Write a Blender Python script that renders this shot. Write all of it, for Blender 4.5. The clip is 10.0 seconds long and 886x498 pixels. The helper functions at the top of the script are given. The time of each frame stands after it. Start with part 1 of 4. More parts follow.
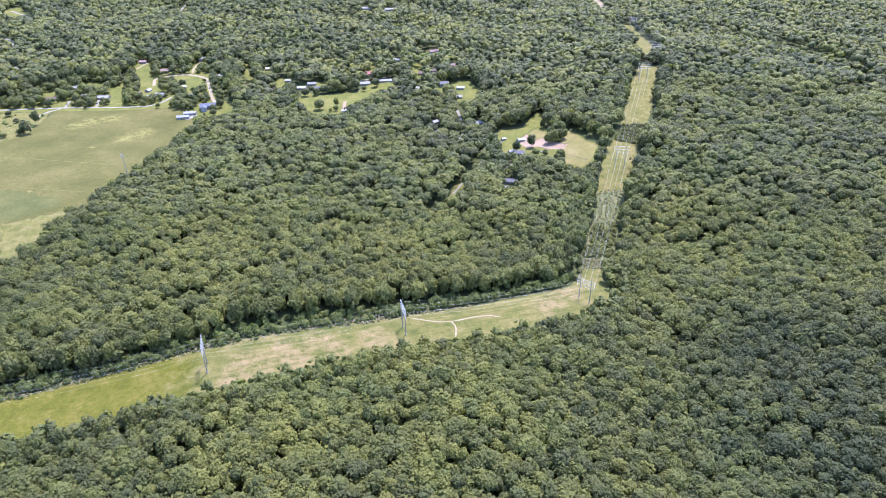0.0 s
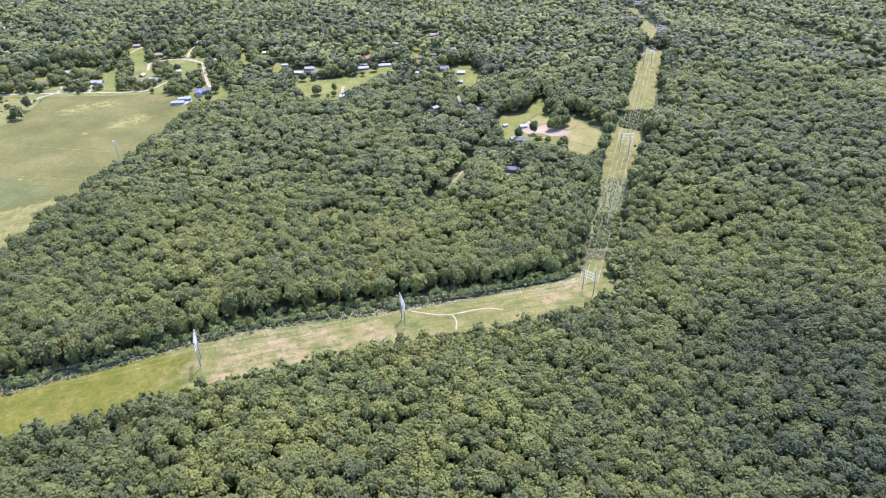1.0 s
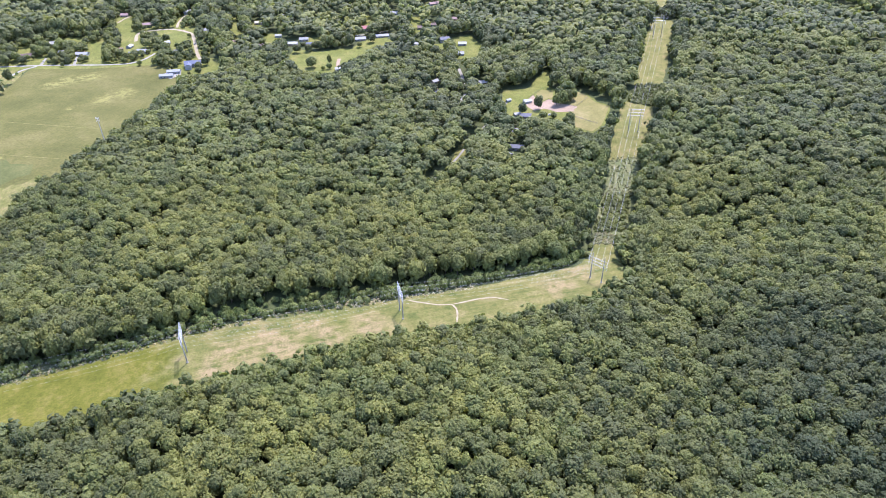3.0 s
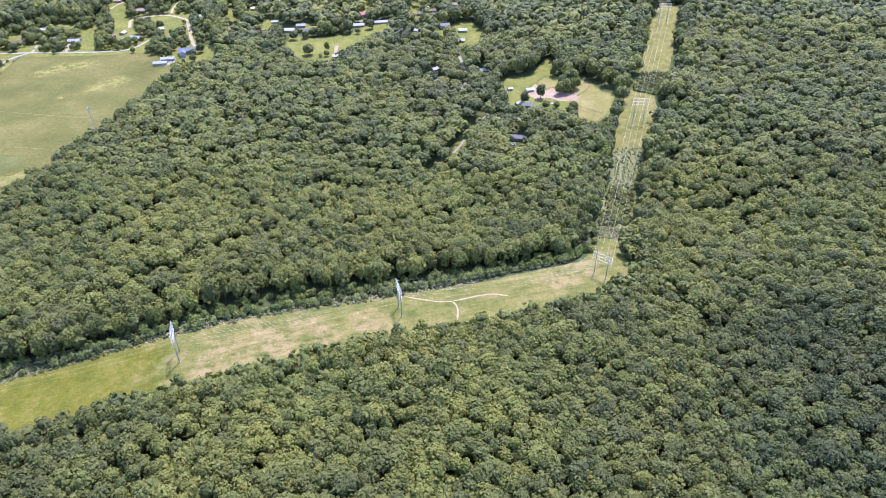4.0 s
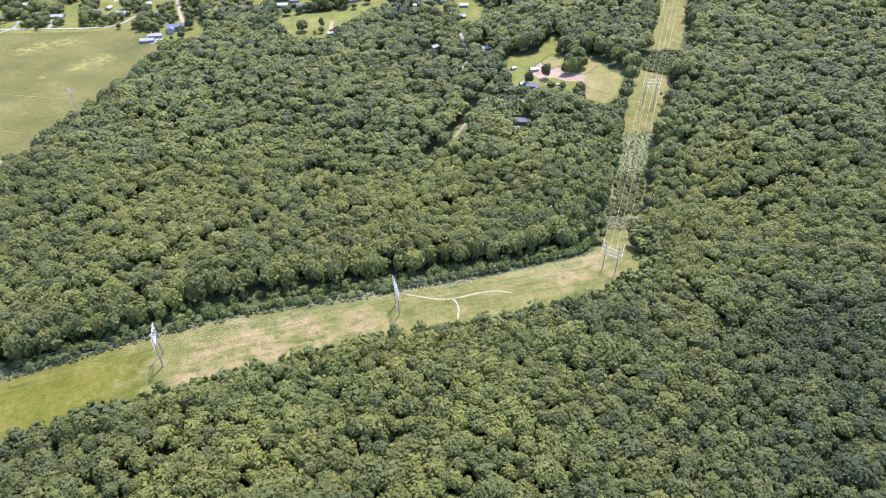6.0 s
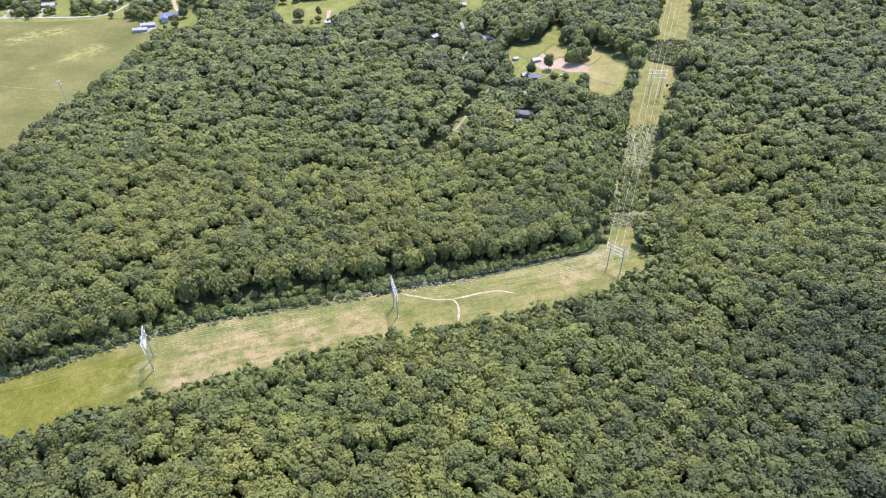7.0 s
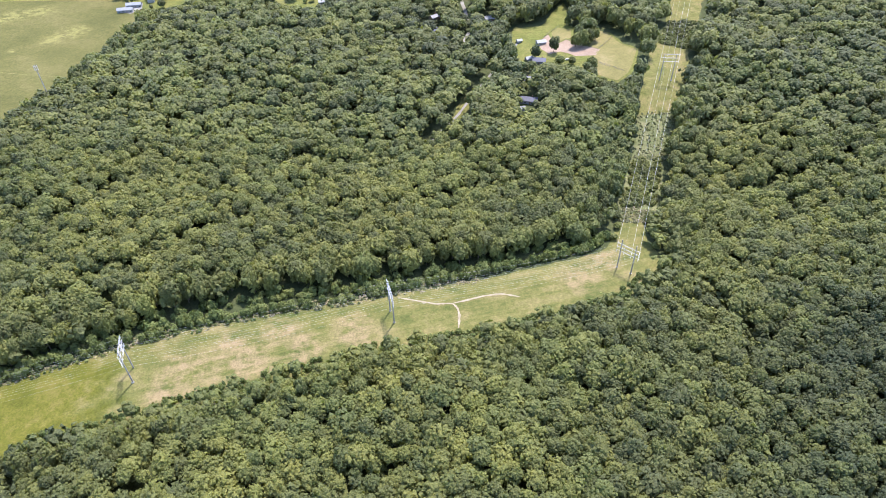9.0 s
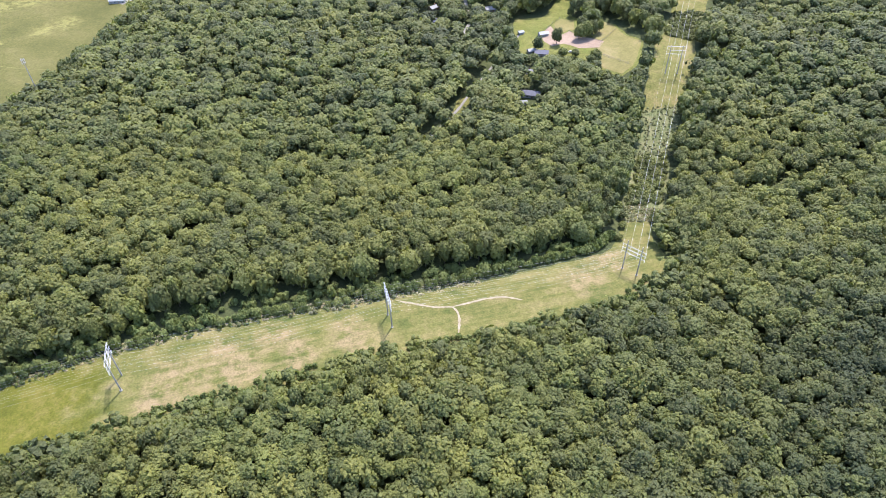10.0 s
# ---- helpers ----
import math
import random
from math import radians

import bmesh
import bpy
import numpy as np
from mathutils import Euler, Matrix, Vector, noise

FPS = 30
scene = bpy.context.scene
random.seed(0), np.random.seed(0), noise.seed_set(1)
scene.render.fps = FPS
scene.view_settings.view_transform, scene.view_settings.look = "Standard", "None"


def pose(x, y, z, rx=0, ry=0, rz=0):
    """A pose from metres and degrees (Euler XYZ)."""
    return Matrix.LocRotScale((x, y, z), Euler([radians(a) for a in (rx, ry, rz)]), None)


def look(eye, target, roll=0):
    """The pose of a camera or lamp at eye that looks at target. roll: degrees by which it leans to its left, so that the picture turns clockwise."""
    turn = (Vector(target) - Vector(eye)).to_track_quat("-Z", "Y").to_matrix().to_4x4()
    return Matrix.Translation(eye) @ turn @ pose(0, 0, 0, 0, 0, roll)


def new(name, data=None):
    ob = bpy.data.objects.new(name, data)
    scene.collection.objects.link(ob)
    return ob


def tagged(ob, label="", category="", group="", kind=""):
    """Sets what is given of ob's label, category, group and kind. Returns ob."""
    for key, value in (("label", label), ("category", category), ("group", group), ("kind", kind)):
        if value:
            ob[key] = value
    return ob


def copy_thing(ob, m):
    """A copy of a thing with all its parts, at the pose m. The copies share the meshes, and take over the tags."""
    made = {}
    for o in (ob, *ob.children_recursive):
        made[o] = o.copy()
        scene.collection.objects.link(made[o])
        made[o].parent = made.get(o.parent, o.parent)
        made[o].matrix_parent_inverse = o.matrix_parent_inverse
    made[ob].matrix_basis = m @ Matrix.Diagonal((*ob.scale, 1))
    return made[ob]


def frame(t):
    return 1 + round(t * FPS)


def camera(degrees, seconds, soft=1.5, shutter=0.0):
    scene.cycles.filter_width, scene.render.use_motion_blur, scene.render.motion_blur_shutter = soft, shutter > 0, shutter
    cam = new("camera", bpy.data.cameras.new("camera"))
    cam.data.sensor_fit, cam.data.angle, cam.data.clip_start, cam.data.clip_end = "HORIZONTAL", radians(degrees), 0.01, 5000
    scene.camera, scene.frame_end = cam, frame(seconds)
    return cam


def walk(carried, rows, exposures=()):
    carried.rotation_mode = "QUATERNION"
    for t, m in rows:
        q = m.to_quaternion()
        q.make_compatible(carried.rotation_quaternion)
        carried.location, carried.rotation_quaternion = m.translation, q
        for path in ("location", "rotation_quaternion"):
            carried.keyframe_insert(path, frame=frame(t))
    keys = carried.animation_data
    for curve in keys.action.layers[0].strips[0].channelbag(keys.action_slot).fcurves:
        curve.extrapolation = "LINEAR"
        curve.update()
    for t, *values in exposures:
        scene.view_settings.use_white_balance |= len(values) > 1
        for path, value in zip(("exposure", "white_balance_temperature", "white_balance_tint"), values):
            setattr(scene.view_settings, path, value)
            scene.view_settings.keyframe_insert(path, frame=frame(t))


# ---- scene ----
cam = camera(68.568, 10.0, soft=0.75)
walk(cam, [
    (0.0, look((0.00, 0.00, 331.20), (-0.00, 343.23, 125.79), -0.799)),
    (0.5, look((0.05, 7.76, 329.48), (-0.09, 348.54, 120.02), -0.807)),
    (1.0, look((0.11, 15.54, 327.82), (-0.16, 353.87, 114.43), -0.816)),
    (1.5, look((0.20, 23.35, 326.22), (-0.21, 359.22, 108.99), -0.824)),
    (2.0, look((0.30, 31.17, 324.66), (-0.24, 364.60, 103.70), -0.833)),
    (2.5, look((0.41, 39.01, 323.15), (-0.27, 370.01, 98.56), -0.843)),
    (3.0, look((0.53, 46.86, 321.66), (-0.28, 375.45, 93.55), -0.853)),
    (3.5, look((0.66, 54.73, 320.19), (-0.29, 380.91, 88.66), -0.864)),
    (4.0, look((0.80, 62.60, 318.73), (-0.29, 386.40, 83.89), -0.875)),
    (4.5, look((0.94, 70.48, 317.28), (-0.28, 391.92, 79.21), -0.888)),
    (5.0, look((1.09, 78.36, 315.82), (-0.27, 397.47, 74.63), -0.902)),
    (5.5, look((1.25, 86.24, 314.34), (-0.25, 403.04, 70.13), -0.918)),
    (6.0, look((1.41, 94.12, 312.83), (-0.22, 408.64, 65.70), -0.935)),
    (6.5, look((1.58, 101.99, 311.28), (-0.19, 414.27, 61.32), -0.954)),
    (7.0, look((1.76, 109.85, 309.69), (-0.15, 419.92, 56.99), -0.975)),
    (7.5, look((1.95, 117.70, 308.03), (-0.10, 425.59, 52.69), -0.998)),
    (8.0, look((2.15, 125.52, 306.31), (-0.04, 431.28, 48.41), -1.024)),
    (8.5, look((2.37, 133.33, 304.50), (0.04, 436.99, 44.14), -1.053)),
    (9.0, look((2.60, 141.11, 302.59), (0.13, 442.71, 39.85), -1.085)),
    (9.5, look((2.86, 148.86, 300.58), (0.25, 448.45, 35.55), -1.121)),
    (10.0, look((3.13, 156.58, 298.44), (0.39, 454.20, 31.21), -1.161)),
], exposures=[(0.0, 2.03, 5780, 23), (5.0, 1.99, 6030, 19), (10.0, 1.97, 6250, 16)])

# ---- world and sun ----
SUN_ELEV, SUN_AZ = 64.0, 24.0          # azimuth to the right of +y
world = bpy.data.worlds.new("sky")
scene.world = world
world.use_nodes = True
wn = world.node_tree.nodes
sky = wn.new("ShaderNodeTexSky")
sky.sky_type, sky.sun_disc = "NISHITA", False
sky.sun_elevation, sky.sun_rotation = radians(SUN_ELEV), radians(SUN_AZ)
world.node_tree.links.new(sky.outputs[0], wn["Background"].inputs[0])
wn["Background"].inputs[1].default_value = 0.15
sun = new("sun", bpy.data.lights.new("sun", "SUN"))
sun.data.energy, sun.data.angle, sun.data.color = 2.5, radians(0.53), (1.0, 0.95, 0.86)
sd = Vector((math.sin(radians(SUN_AZ)) * math.cos(radians(SUN_ELEV)),
             math.cos(radians(SUN_AZ)) * math.cos(radians(SUN_ELEV)), math.sin(radians(SUN_ELEV))))
sun.matrix_world = look(sd * 600, (0, 0, 0))


# ---- terrain ----
def sstep(a, b, v):
    v = np.clip((v - a) / (b - a), 0, 1)
    return v * v * (3 - 2 * v)


def bump(x, y, cx, cy, r):
    return np.exp(-((x - cx) ** 2 + (y - cy) ** 2) / (2 * r * r))


def terrain(x, y):
    x, y = np.asarray(x, float), np.asarray(y, float)
    z = 20 * sstep(480, 760, y) + 0.035 * np.clip(y - 760, 0, 900)
    z = z + 22 * bump(x, y, 340, 1000, 170) - 11 * bump(x, y, 190, 575, 62) + 8 * bump(x, y, -160, 455, 60)
    z = z - 8 * bump(x, y, 190, 330, 70) + 6 * bump(x, y, 160, 720, 70) - 8 * bump(x, y, -470, 900, 160)
    z = z + 5 * bump(x, y, -300, 540, 90) + 5 * bump(x, y, 420, 620, 110)
    return z + 2.5 * np.sin(x * 0.017 + 1.3) * np.sin(y * 0.013 + 0.4) * sstep(470, 620, y)


def tz(x, y):
    return float(terrain(x, y))


# ---- materials ----
def nodes_of(name):
    m = bpy.data.materials.new(name)
    m.use_nodes = True
    nt = m.node_tree
    return m, nt, nt.nodes["Principled BSDF"]


def add(nt, kind, **inputs):
    n = nt.nodes.new(kind)
    for k, v in inputs.items():
        n.inputs[k.replace("_", " ")].default_value = v
    return n


def coords(nt):
    return nt.nodes.new("ShaderNodeTexCoord").outputs["Object"]


def noise_at(nt, vec, scale, detail=4.0, rough=0.6):
    n = add(nt, "ShaderNodeTexNoise", Scale=scale, Detail=detail, Roughness=rough)
    nt.links.new(vec, n.inputs["Vector"])
    return n.outputs["Fac"]


def ramp(nt, fac, stops):
    r = nt.nodes.new("ShaderNodeValToRGB")
    while len(r.color_ramp.elements) < len(stops):
        r.color_ramp.elements.new(0.5)
    for e, (p, c) in zip(r.color_ramp.elements, stops):
        e.position, e.color = p, (*c, 1)
    nt.links.new(fac, r.inputs[0])
    return r.outputs[0]


def mix(nt, fac, a, b, how="MIX"):
    m = nt.nodes.new("ShaderNodeMix")
    m.data_type, m.blend_type = "RGBA", how
    for sock, v in ((m.inputs[0], fac), (m.inputs[6], a), (m.inputs[7], b)):
        if isinstance(v, (int, float)):
            sock.default_value = v
        elif isinstance(v, tuple):
            sock.default_value = (*v, 1)
        else:
            nt.links.new(v, sock)
    return m.outputs[2]


def calc(nt, op, a, b=0.0):
    m = nt.nodes.new("ShaderNodeMath")
    m.operation = op
    for sock, v in zip(m.inputs, (a, b)):
        if isinstance(v, (int, float)):
            sock.default_value = v
        else:
            nt.links.new(v, sock)
    return m.outputs[0]


def bumped(nt, bsdf, fac, strength, distance):
    b = add(nt, "ShaderNodeBump", Strength=strength, Distance=distance)
    nt.links.new(fac, b.inputs["Height"])
    nt.links.new(b.outputs[0], bsdf.inputs["Normal"])


def spot(nt, vec, x, y, r):
    """1 near a place of the plan, falling to 0 at r metres."""
    s = nt.nodes.new("ShaderNodeSeparateXYZ")
    nt.links.new(vec, s.inputs[0])
    dx, dy = calc(nt, "SUBTRACT", s.outputs[0], x), calc(nt, "SUBTRACT", s.outputs[1], y)
    d = calc(nt, "SQRT", calc(nt, "ADD", calc(nt, "MULTIPLY", dx, dx), calc(nt, "MULTIPLY", dy, dy)))
    m = nt.nodes.new("ShaderNodeMapRange")
    m.inputs[1].default_value, m.inputs[2].default_value = r * 0.3, r
    m.inputs[3].default_value, m.inputs[4].default_value = 1, 0
    nt.links.new(d, m.inputs[0])
    return m.outputs[0]


def ground_mat(name, low, mid, high, scale, fine=1.2, spots=(), spot_col=None, rough=0.95, relief=0.15, grain=1.0, lush=None, rows=None):
    """lush: greener grass beyond a line of x; rows: the angle of faint mowing rows."""
    m, nt, b = nodes_of(name)
    v = coords(nt)
    big = noise_at(nt, v, scale, 5)
    small = noise_at(nt, v, fine, 4, 0.7)
    tuft = noise_at(nt, v, fine * 0.28, 5, 0.75)
    col = ramp(nt, mix(nt, 0.45 * grain, big, tuft), [(0.36, low), (0.5, mid), (0.63, high)])
    row = None
    if rows is not None:
        mp = nt.nodes.new("ShaderNodeMapping")
        mp.vector_type = "TEXTURE"
        mp.inputs["Rotation"].default_value = (0, 0, math.radians(rows))
        mp.inputs["Scale"].default_value = (40, 5, 1)
        nt.links.new(v, mp.inputs["Vector"])
        row = noise_at(nt, mp.outputs[0], 1.0, 4, 0.65)
        col = ramp(nt, mix(nt, 0.35, mix(nt, 0.4, big, tuft), row), [(0.37, low), (0.5, mid), (0.62, high)])
    if lush:
        sx = nt.nodes.new("ShaderNodeSeparateXYZ")
        nt.links.new(v, sx.inputs[0])
        mr = nt.nodes.new("ShaderNodeMapRange")
        mr.inputs[1].default_value, mr.inputs[2].default_value = lush[0]
        nt.links.new(calc(nt, "ADD", sx.outputs[0], calc(nt, "MULTIPLY", calc(nt, "SUBTRACT", noise_at(nt, v, 0.06, 4, 0.7), 0.5), 90)), mr.inputs[0])
        col = mix(nt, mr.outputs[0], col, ramp(nt, mix(nt, 0.45, big, tuft), [(0.36, lush[1]), (0.5, lush[2]), (0.63, lush[3])]))
    for x, y, r in spots:
        f = calc(nt, "MULTIPLY", spot(nt, v, x, y, r), calc(nt, "MULTIPLY", calc(nt, "SUBTRACT", noise_at(nt, v, 0.11, 4, 0.7) if row is None else mix(nt, 0.35, noise_at(nt, v, 0.12, 5, 0.75), row), 0.42), 5.0))
        f = calc(nt, "MAXIMUM", calc(nt, "MINIMUM", f, 0.62), 0.0)
        col = mix(nt, f, col, spot_col)
    shade = ramp(nt, small, [(0.32, (1 - 0.45 * grain,) * 3), (0.68, (1 + 0.35 * grain,) * 3)])
    nt.links.new(mix(nt, 1.0, col, shade, "MULTIPLY"), b.inputs["Base Color"])
    b.inputs["Roughness"].default_value = rough
    b.inputs["Specular IOR Level"].default_value = 0.15
    bumped(nt, b, small, 0.6, relief)
    return m


def plain_mat(name, col, rough=0.7, metal=0.0, vary=0.25, scale=1.5):
    m, nt, b = nodes_of(name)
    v = coords(nt)
    f = noise_at(nt, v, scale, 4)
    lo, hi = tuple(c * (1 - vary) for c in col), tuple(min(1, c * (1 + vary)) for c in col)
    nt.links.new(ramp(nt, f, [(0.3, lo), (0.7, hi)]), b.inputs["Base Color"])
    b.inputs["Roughness"].default_value, b.inputs["Metallic"].default_value = rough, metal
    return m


def leaf_mat(name, stops):
    """Leaves: hue by tree (mesh attribute or object) and by leaf clump; light passes through."""
    m, nt, b = nodes_of(name)
    at = nt.nodes.new("ShaderNodeAttribute")
    at.attribute_name = "tint"
    oi = nt.nodes.new("ShaderNodeObjectInfo")
    geo = nt.nodes.new("ShaderNodeNewGeometry")
    tree = calc(nt, "FRACT", calc(nt, "ADD", at.outputs["Fac"], oi.outputs["Random"]))
    broad = noise_at(nt, geo.outputs["Position"], 0.009, 3)
    broad = calc(nt, "MULTIPLY", calc(nt, "SUBTRACT", broad, 0.33), 0.75)
    # broad areas of lighter and darker leaf colour at set places of the plan
    for x, y, r, k in ((-30, 325, 150, 0.16), (60, 320, 110, 0.02), (-40, 540, 190, 0.16), (230, 520, 150, 0.14), (-220, 470, 140, 0.08), (190, 390, 140, -0.06), (260, 305, 165, -0.21), (-90, 670, 120, -0.06), (-206, 569, 130, 0.16), (-100, 780, 260, -0.08), (450, 820, 320, -0.08)):
        broad = calc(nt, "ADD", broad, calc(nt, "MULTIPLY", spot(nt, geo.outputs["Position"], x, y, r), k))
    tree = calc(nt, "ADD", calc(nt, "ADD", calc(nt, "MULTIPLY", tree, 0.46), 0.13), broad)
    tree = calc(nt, "ADD", tree, calc(nt, "MULTIPLY", calc(nt, "SUBTRACT", geo.outputs["Random Per Island"], 0.5), 0.14))
    col = ramp(nt, tree, stops)
    # some kinds of tree are olive, others a cooler green
    warm = calc(nt, "ADD", calc(nt, "MULTIPLY", calc(nt, "FRACT", calc(nt, "MULTIPLY", calc(nt, "ADD", at.outputs["Fac"], oi.outputs["Random"]), 7.3)), 0.3), noise_at(nt, geo.outputs["Position"], 0.013, 2))
    col = mix(nt, 1.0, col, ramp(nt, warm, [(0.35, (0.95, 1.01, 1.03)), (0.65, (1.02, 1.0, 1.0)), (0.95, (1.06, 1.0, 0.97))]), "MULTIPLY")
    grain = noise_at(nt, geo.outputs["Position"], 1.7, 4, 0.7)
    col = mix(nt, 1.0, col, ramp(nt, grain, [(0.32, (0.55, 0.57, 0.57)), (0.68, (1.45, 1.42, 1.28))]), "MULTIPLY")
    # rounded leaf clusters, about a metre across
    cell = add(nt, "ShaderNodeTexVoronoi", Scale=0.85, Randomness=1.0)
    cell.feature = "SMOOTH_F1"
    nt.links.new(geo.outputs["Position"], cell.inputs["Vector"])
    relief = calc(nt, "SUBTRACT", calc(nt, "MULTIPLY", grain, 0.5), cell.outputs["Distance"])
    bumped(nt, b, relief, 1.0, 0.9)
    nt.links.new(col, b.inputs["Base Color"])
    b.inputs["Roughness"].default_value = 0.6
    b.inputs["Specular IOR Level"].default_value = 0.35
    tr = nt.nodes.new("ShaderNodeBsdfTranslucent")
    nt.links.new(mix(nt, 1.0, col, (1.25, 1.33, 0.72), "MULTIPLY"), tr.inputs["Color"])
    ms = nt.nodes.new("ShaderNodeMixShader")
    ms.inputs[0].default_value = 0.36
    nt.links.new(b.outputs[0], ms.inputs[1])
    nt.links.new(tr.outputs[0], ms.inputs[2])
    nt.links.new(ms.outputs[0], nt.nodes["Material Output"].inputs[0])
    return m


LEAVES = leaf_mat("leaves", [(0.05, (0.046, 0.061, 0.029)), (0.33, (0.08, 0.094, 0.036)),
                             (0.62, (0.125, 0.1405, 0.043)), (0.95, (0.187, 0.194, 0.052))])
SHRUB = leaf_mat("shrub_leaves", [(0.1, (0.08, 0.12, 0.04)), (0.45, (0.12, 0.16, 0.05)),
                                  (0.72, (0.19, 0.2, 0.09)), (0.92, (0.32, 0.3, 0.2))])
SCRUB = leaf_mat("scrub_leaves", [(0.0, (0.115, 0.14, 0.06)), (0.3, (0.155, 0.175, 0.08)),
                                  (0.6, (0.2, 0.205, 0.11)), (0.9, (0.27, 0.245, 0.16))])
BRUSH = leaf_mat("brush_leaves", [(0.0, (0.16, 0.165, 0.07)), (0.3, (0.22, 0.205, 0.11)),
                                  (0.6, (0.29, 0.255, 0.16)), (0.9, (0.36, 0.31, 0.22))])
YOUNG = leaf_mat("young_leaves", [(0.1, (0.055, 0.08, 0.03)), (0.4, (0.092, 0.122, 0.038)),
                                  (0.7, (0.13, 0.158, 0.048)), (0.95, (0.185, 0.205, 0.07))])
BARK = plain_mat("bark", (0.12, 0.095, 0.07), 0.9, 0, 0.35, 3)
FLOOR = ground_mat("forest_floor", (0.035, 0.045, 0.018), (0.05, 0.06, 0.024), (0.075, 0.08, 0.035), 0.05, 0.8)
MEADOW = ground_mat("meadow_grass", (0.078, 0.086, 0.022), (0.13, 0.123, 0.04), (0.185, 0.149, 0.07), 0.09, 0.9)
CORRIDOR_GRASS = ground_mat("corridor_grass", (0.052, 0.068, 0.017), (0.112, 0.108, 0.034), (0.178, 0.146, 0.066), 0.06, 0.9,
                            [(-150, 378, 22), (-118, 386, 24), (-85, 395, 18), (-100, 410, 14), (-56, 410, 19), (92, 458, 20), (112, 478, 16), (-160, 362, 12), (-128, 402, 10)],
                            (0.235, 0.168, 0.102), lush=((-183, -206), (0.058, 0.064, 0.009), (0.09, 0.09, 0.014), (0.135, 0.115, 0.032)), rows=17, grain=0.6)
SCRUB_GROUND = ground_mat("scrub_grass", (0.08, 0.095, 0.038), (0.125, 0.133, 0.058), (0.19, 0.175, 0.095), 0.12, 1.0)
FIELD = ground_mat("hay_field", (0.07, 0.07, 0.02), (0.09, 0.086, 0.026), (0.116, 0.104, 0.037), 0.02, 0.5,
                   [(-497, 892, 24), (-470, 905, 20), (-512, 872, 17), (-410, 848, 22), (-425, 828, 17), (-455, 800, 6), (-472, 671, 6)], (0.2, 0.182, 0.062), relief=0.05, grain=0.6)
FIELD_GREEN = ground_mat("green_hay", (0.064, 0.071, 0.022), (0.08, 0.086, 0.029), (0.104, 0.102, 0.036), 0.03, 0.5, relief=0.05, grain=0.5)
LAWN = ground_mat("lawn_grass", (0.08, 0.093, 0.022), (0.115, 0.12, 0.031), (0.16, 0.147, 0.05), 0.05, 0.7, relief=0.05)
DRY_GRASS = ground_mat("dry_grass", (0.125, 0.115, 0.04), (0.158, 0.138, 0.054), (0.2, 0.165, 0.078), 0.05, 0.7, relief=0.05, grain=0.5)
DIRT = ground_mat("bare_dirt", (0.2, 0.14, 0.105), (0.235, 0.172, 0.132), (0.27, 0.205, 0.16), 0.08, 0.9, grain=0.5)
TRAIL = ground_mat("trail_sand", (0.2, 0.165, 0.115), (0.25, 0.21, 0.15), (0.28, 0.24, 0.18), 0.2, 1.5, grain=0.5)
ASPHALT = ground_mat("worn_asphalt", (0.15, 0.14, 0.13), (0.18, 0.17, 0.158), (0.21, 0.2, 0.188), 0.05, 1.0)
CONCRETE = ground_mat("concrete", (0.17, 0.16, 0.145), (0.21, 0.197, 0.178), (0.25, 0.237, 0.218), 0.1, 1.0, grain=0.4)
STEEL = plain_mat("weathered_steel", (0.3, 0.285, 0.27), 0.6, 0.2, 0.2, 0.8)
FOOTING = plain_mat("footing_concrete", (0.3, 0.29, 0.27), 0.9)
GALV = plain_mat("galvanised_steel", (0.37, 0.37, 0.38), 0.5, 0.2, 0.12, 0.8)
PORCELAIN = plain_mat("porcelain", (0.5, 0.52, 0.55), 0.3)
WIRE = plain_mat("aluminium_wire", (0.38, 0.38, 0.38), 0.4, 0.5, 0.05)
FENCE = plain_mat("fence_wire", (0.12, 0.12, 0.11), 0.6, 0.4)


# ---- helpers for meshes ----
def part(name, bm, material, parent=None, label=""):
    me = bpy.data.meshes.new(name)
    bm.to_mesh(me)
    bm.free()
    me.materials.append(material)
    ob = new(name, me)
    if parent:
        ob.parent = parent
    if label:
        ob["label"] = label
    return ob


def box(bm, x0, y0, z0, x1, y1, z1, bevel=0.0):
    r = bmesh.ops.create_cube(bm, size=1, matrix=Matrix.Translation(((x0 + x1) / 2, (y0 + y1) / 2, (z0 + z1) / 2)) @ Matrix.Diagonal((x1 - x0, y1 - y0, z1 - z0, 1)))
    if bevel:
        bmesh.ops.bevel(bm, geom=list({e for v in r["verts"] for e in v.link_edges}), offset=bevel, segments=1, affect="EDGES")
    return bm


def tube(bm, a, b, r0, r1, n=8):
    a, b = Vector(a), Vector(b)
    q = (b - a).to_track_quat("Z", "Y").to_matrix().to_4x4()
    bmesh.ops.create_cone(bm, cap_ends=True, segments=n, radius1=r0, radius2=r1, depth=(b - a).length, matrix=Matrix.Translation((a + b) / 2) @ q)
    return bm


def inside(x, y, poly):
    x, y = np.asarray(x), np.asarray(y)
    res = np.zeros(x.shape, bool)
    n = len(poly)
    for i in range(n):
        (x1, y1), (x2, y2) = poly[i], poly[(i + 1) % n]
        if y1 == y2:
            continue
        c = ((y1 > y) != (y2 > y)) & (x < (x2 - x1) * (y - y1) / (y2 - y1) + x1)
        res ^= c
    return res


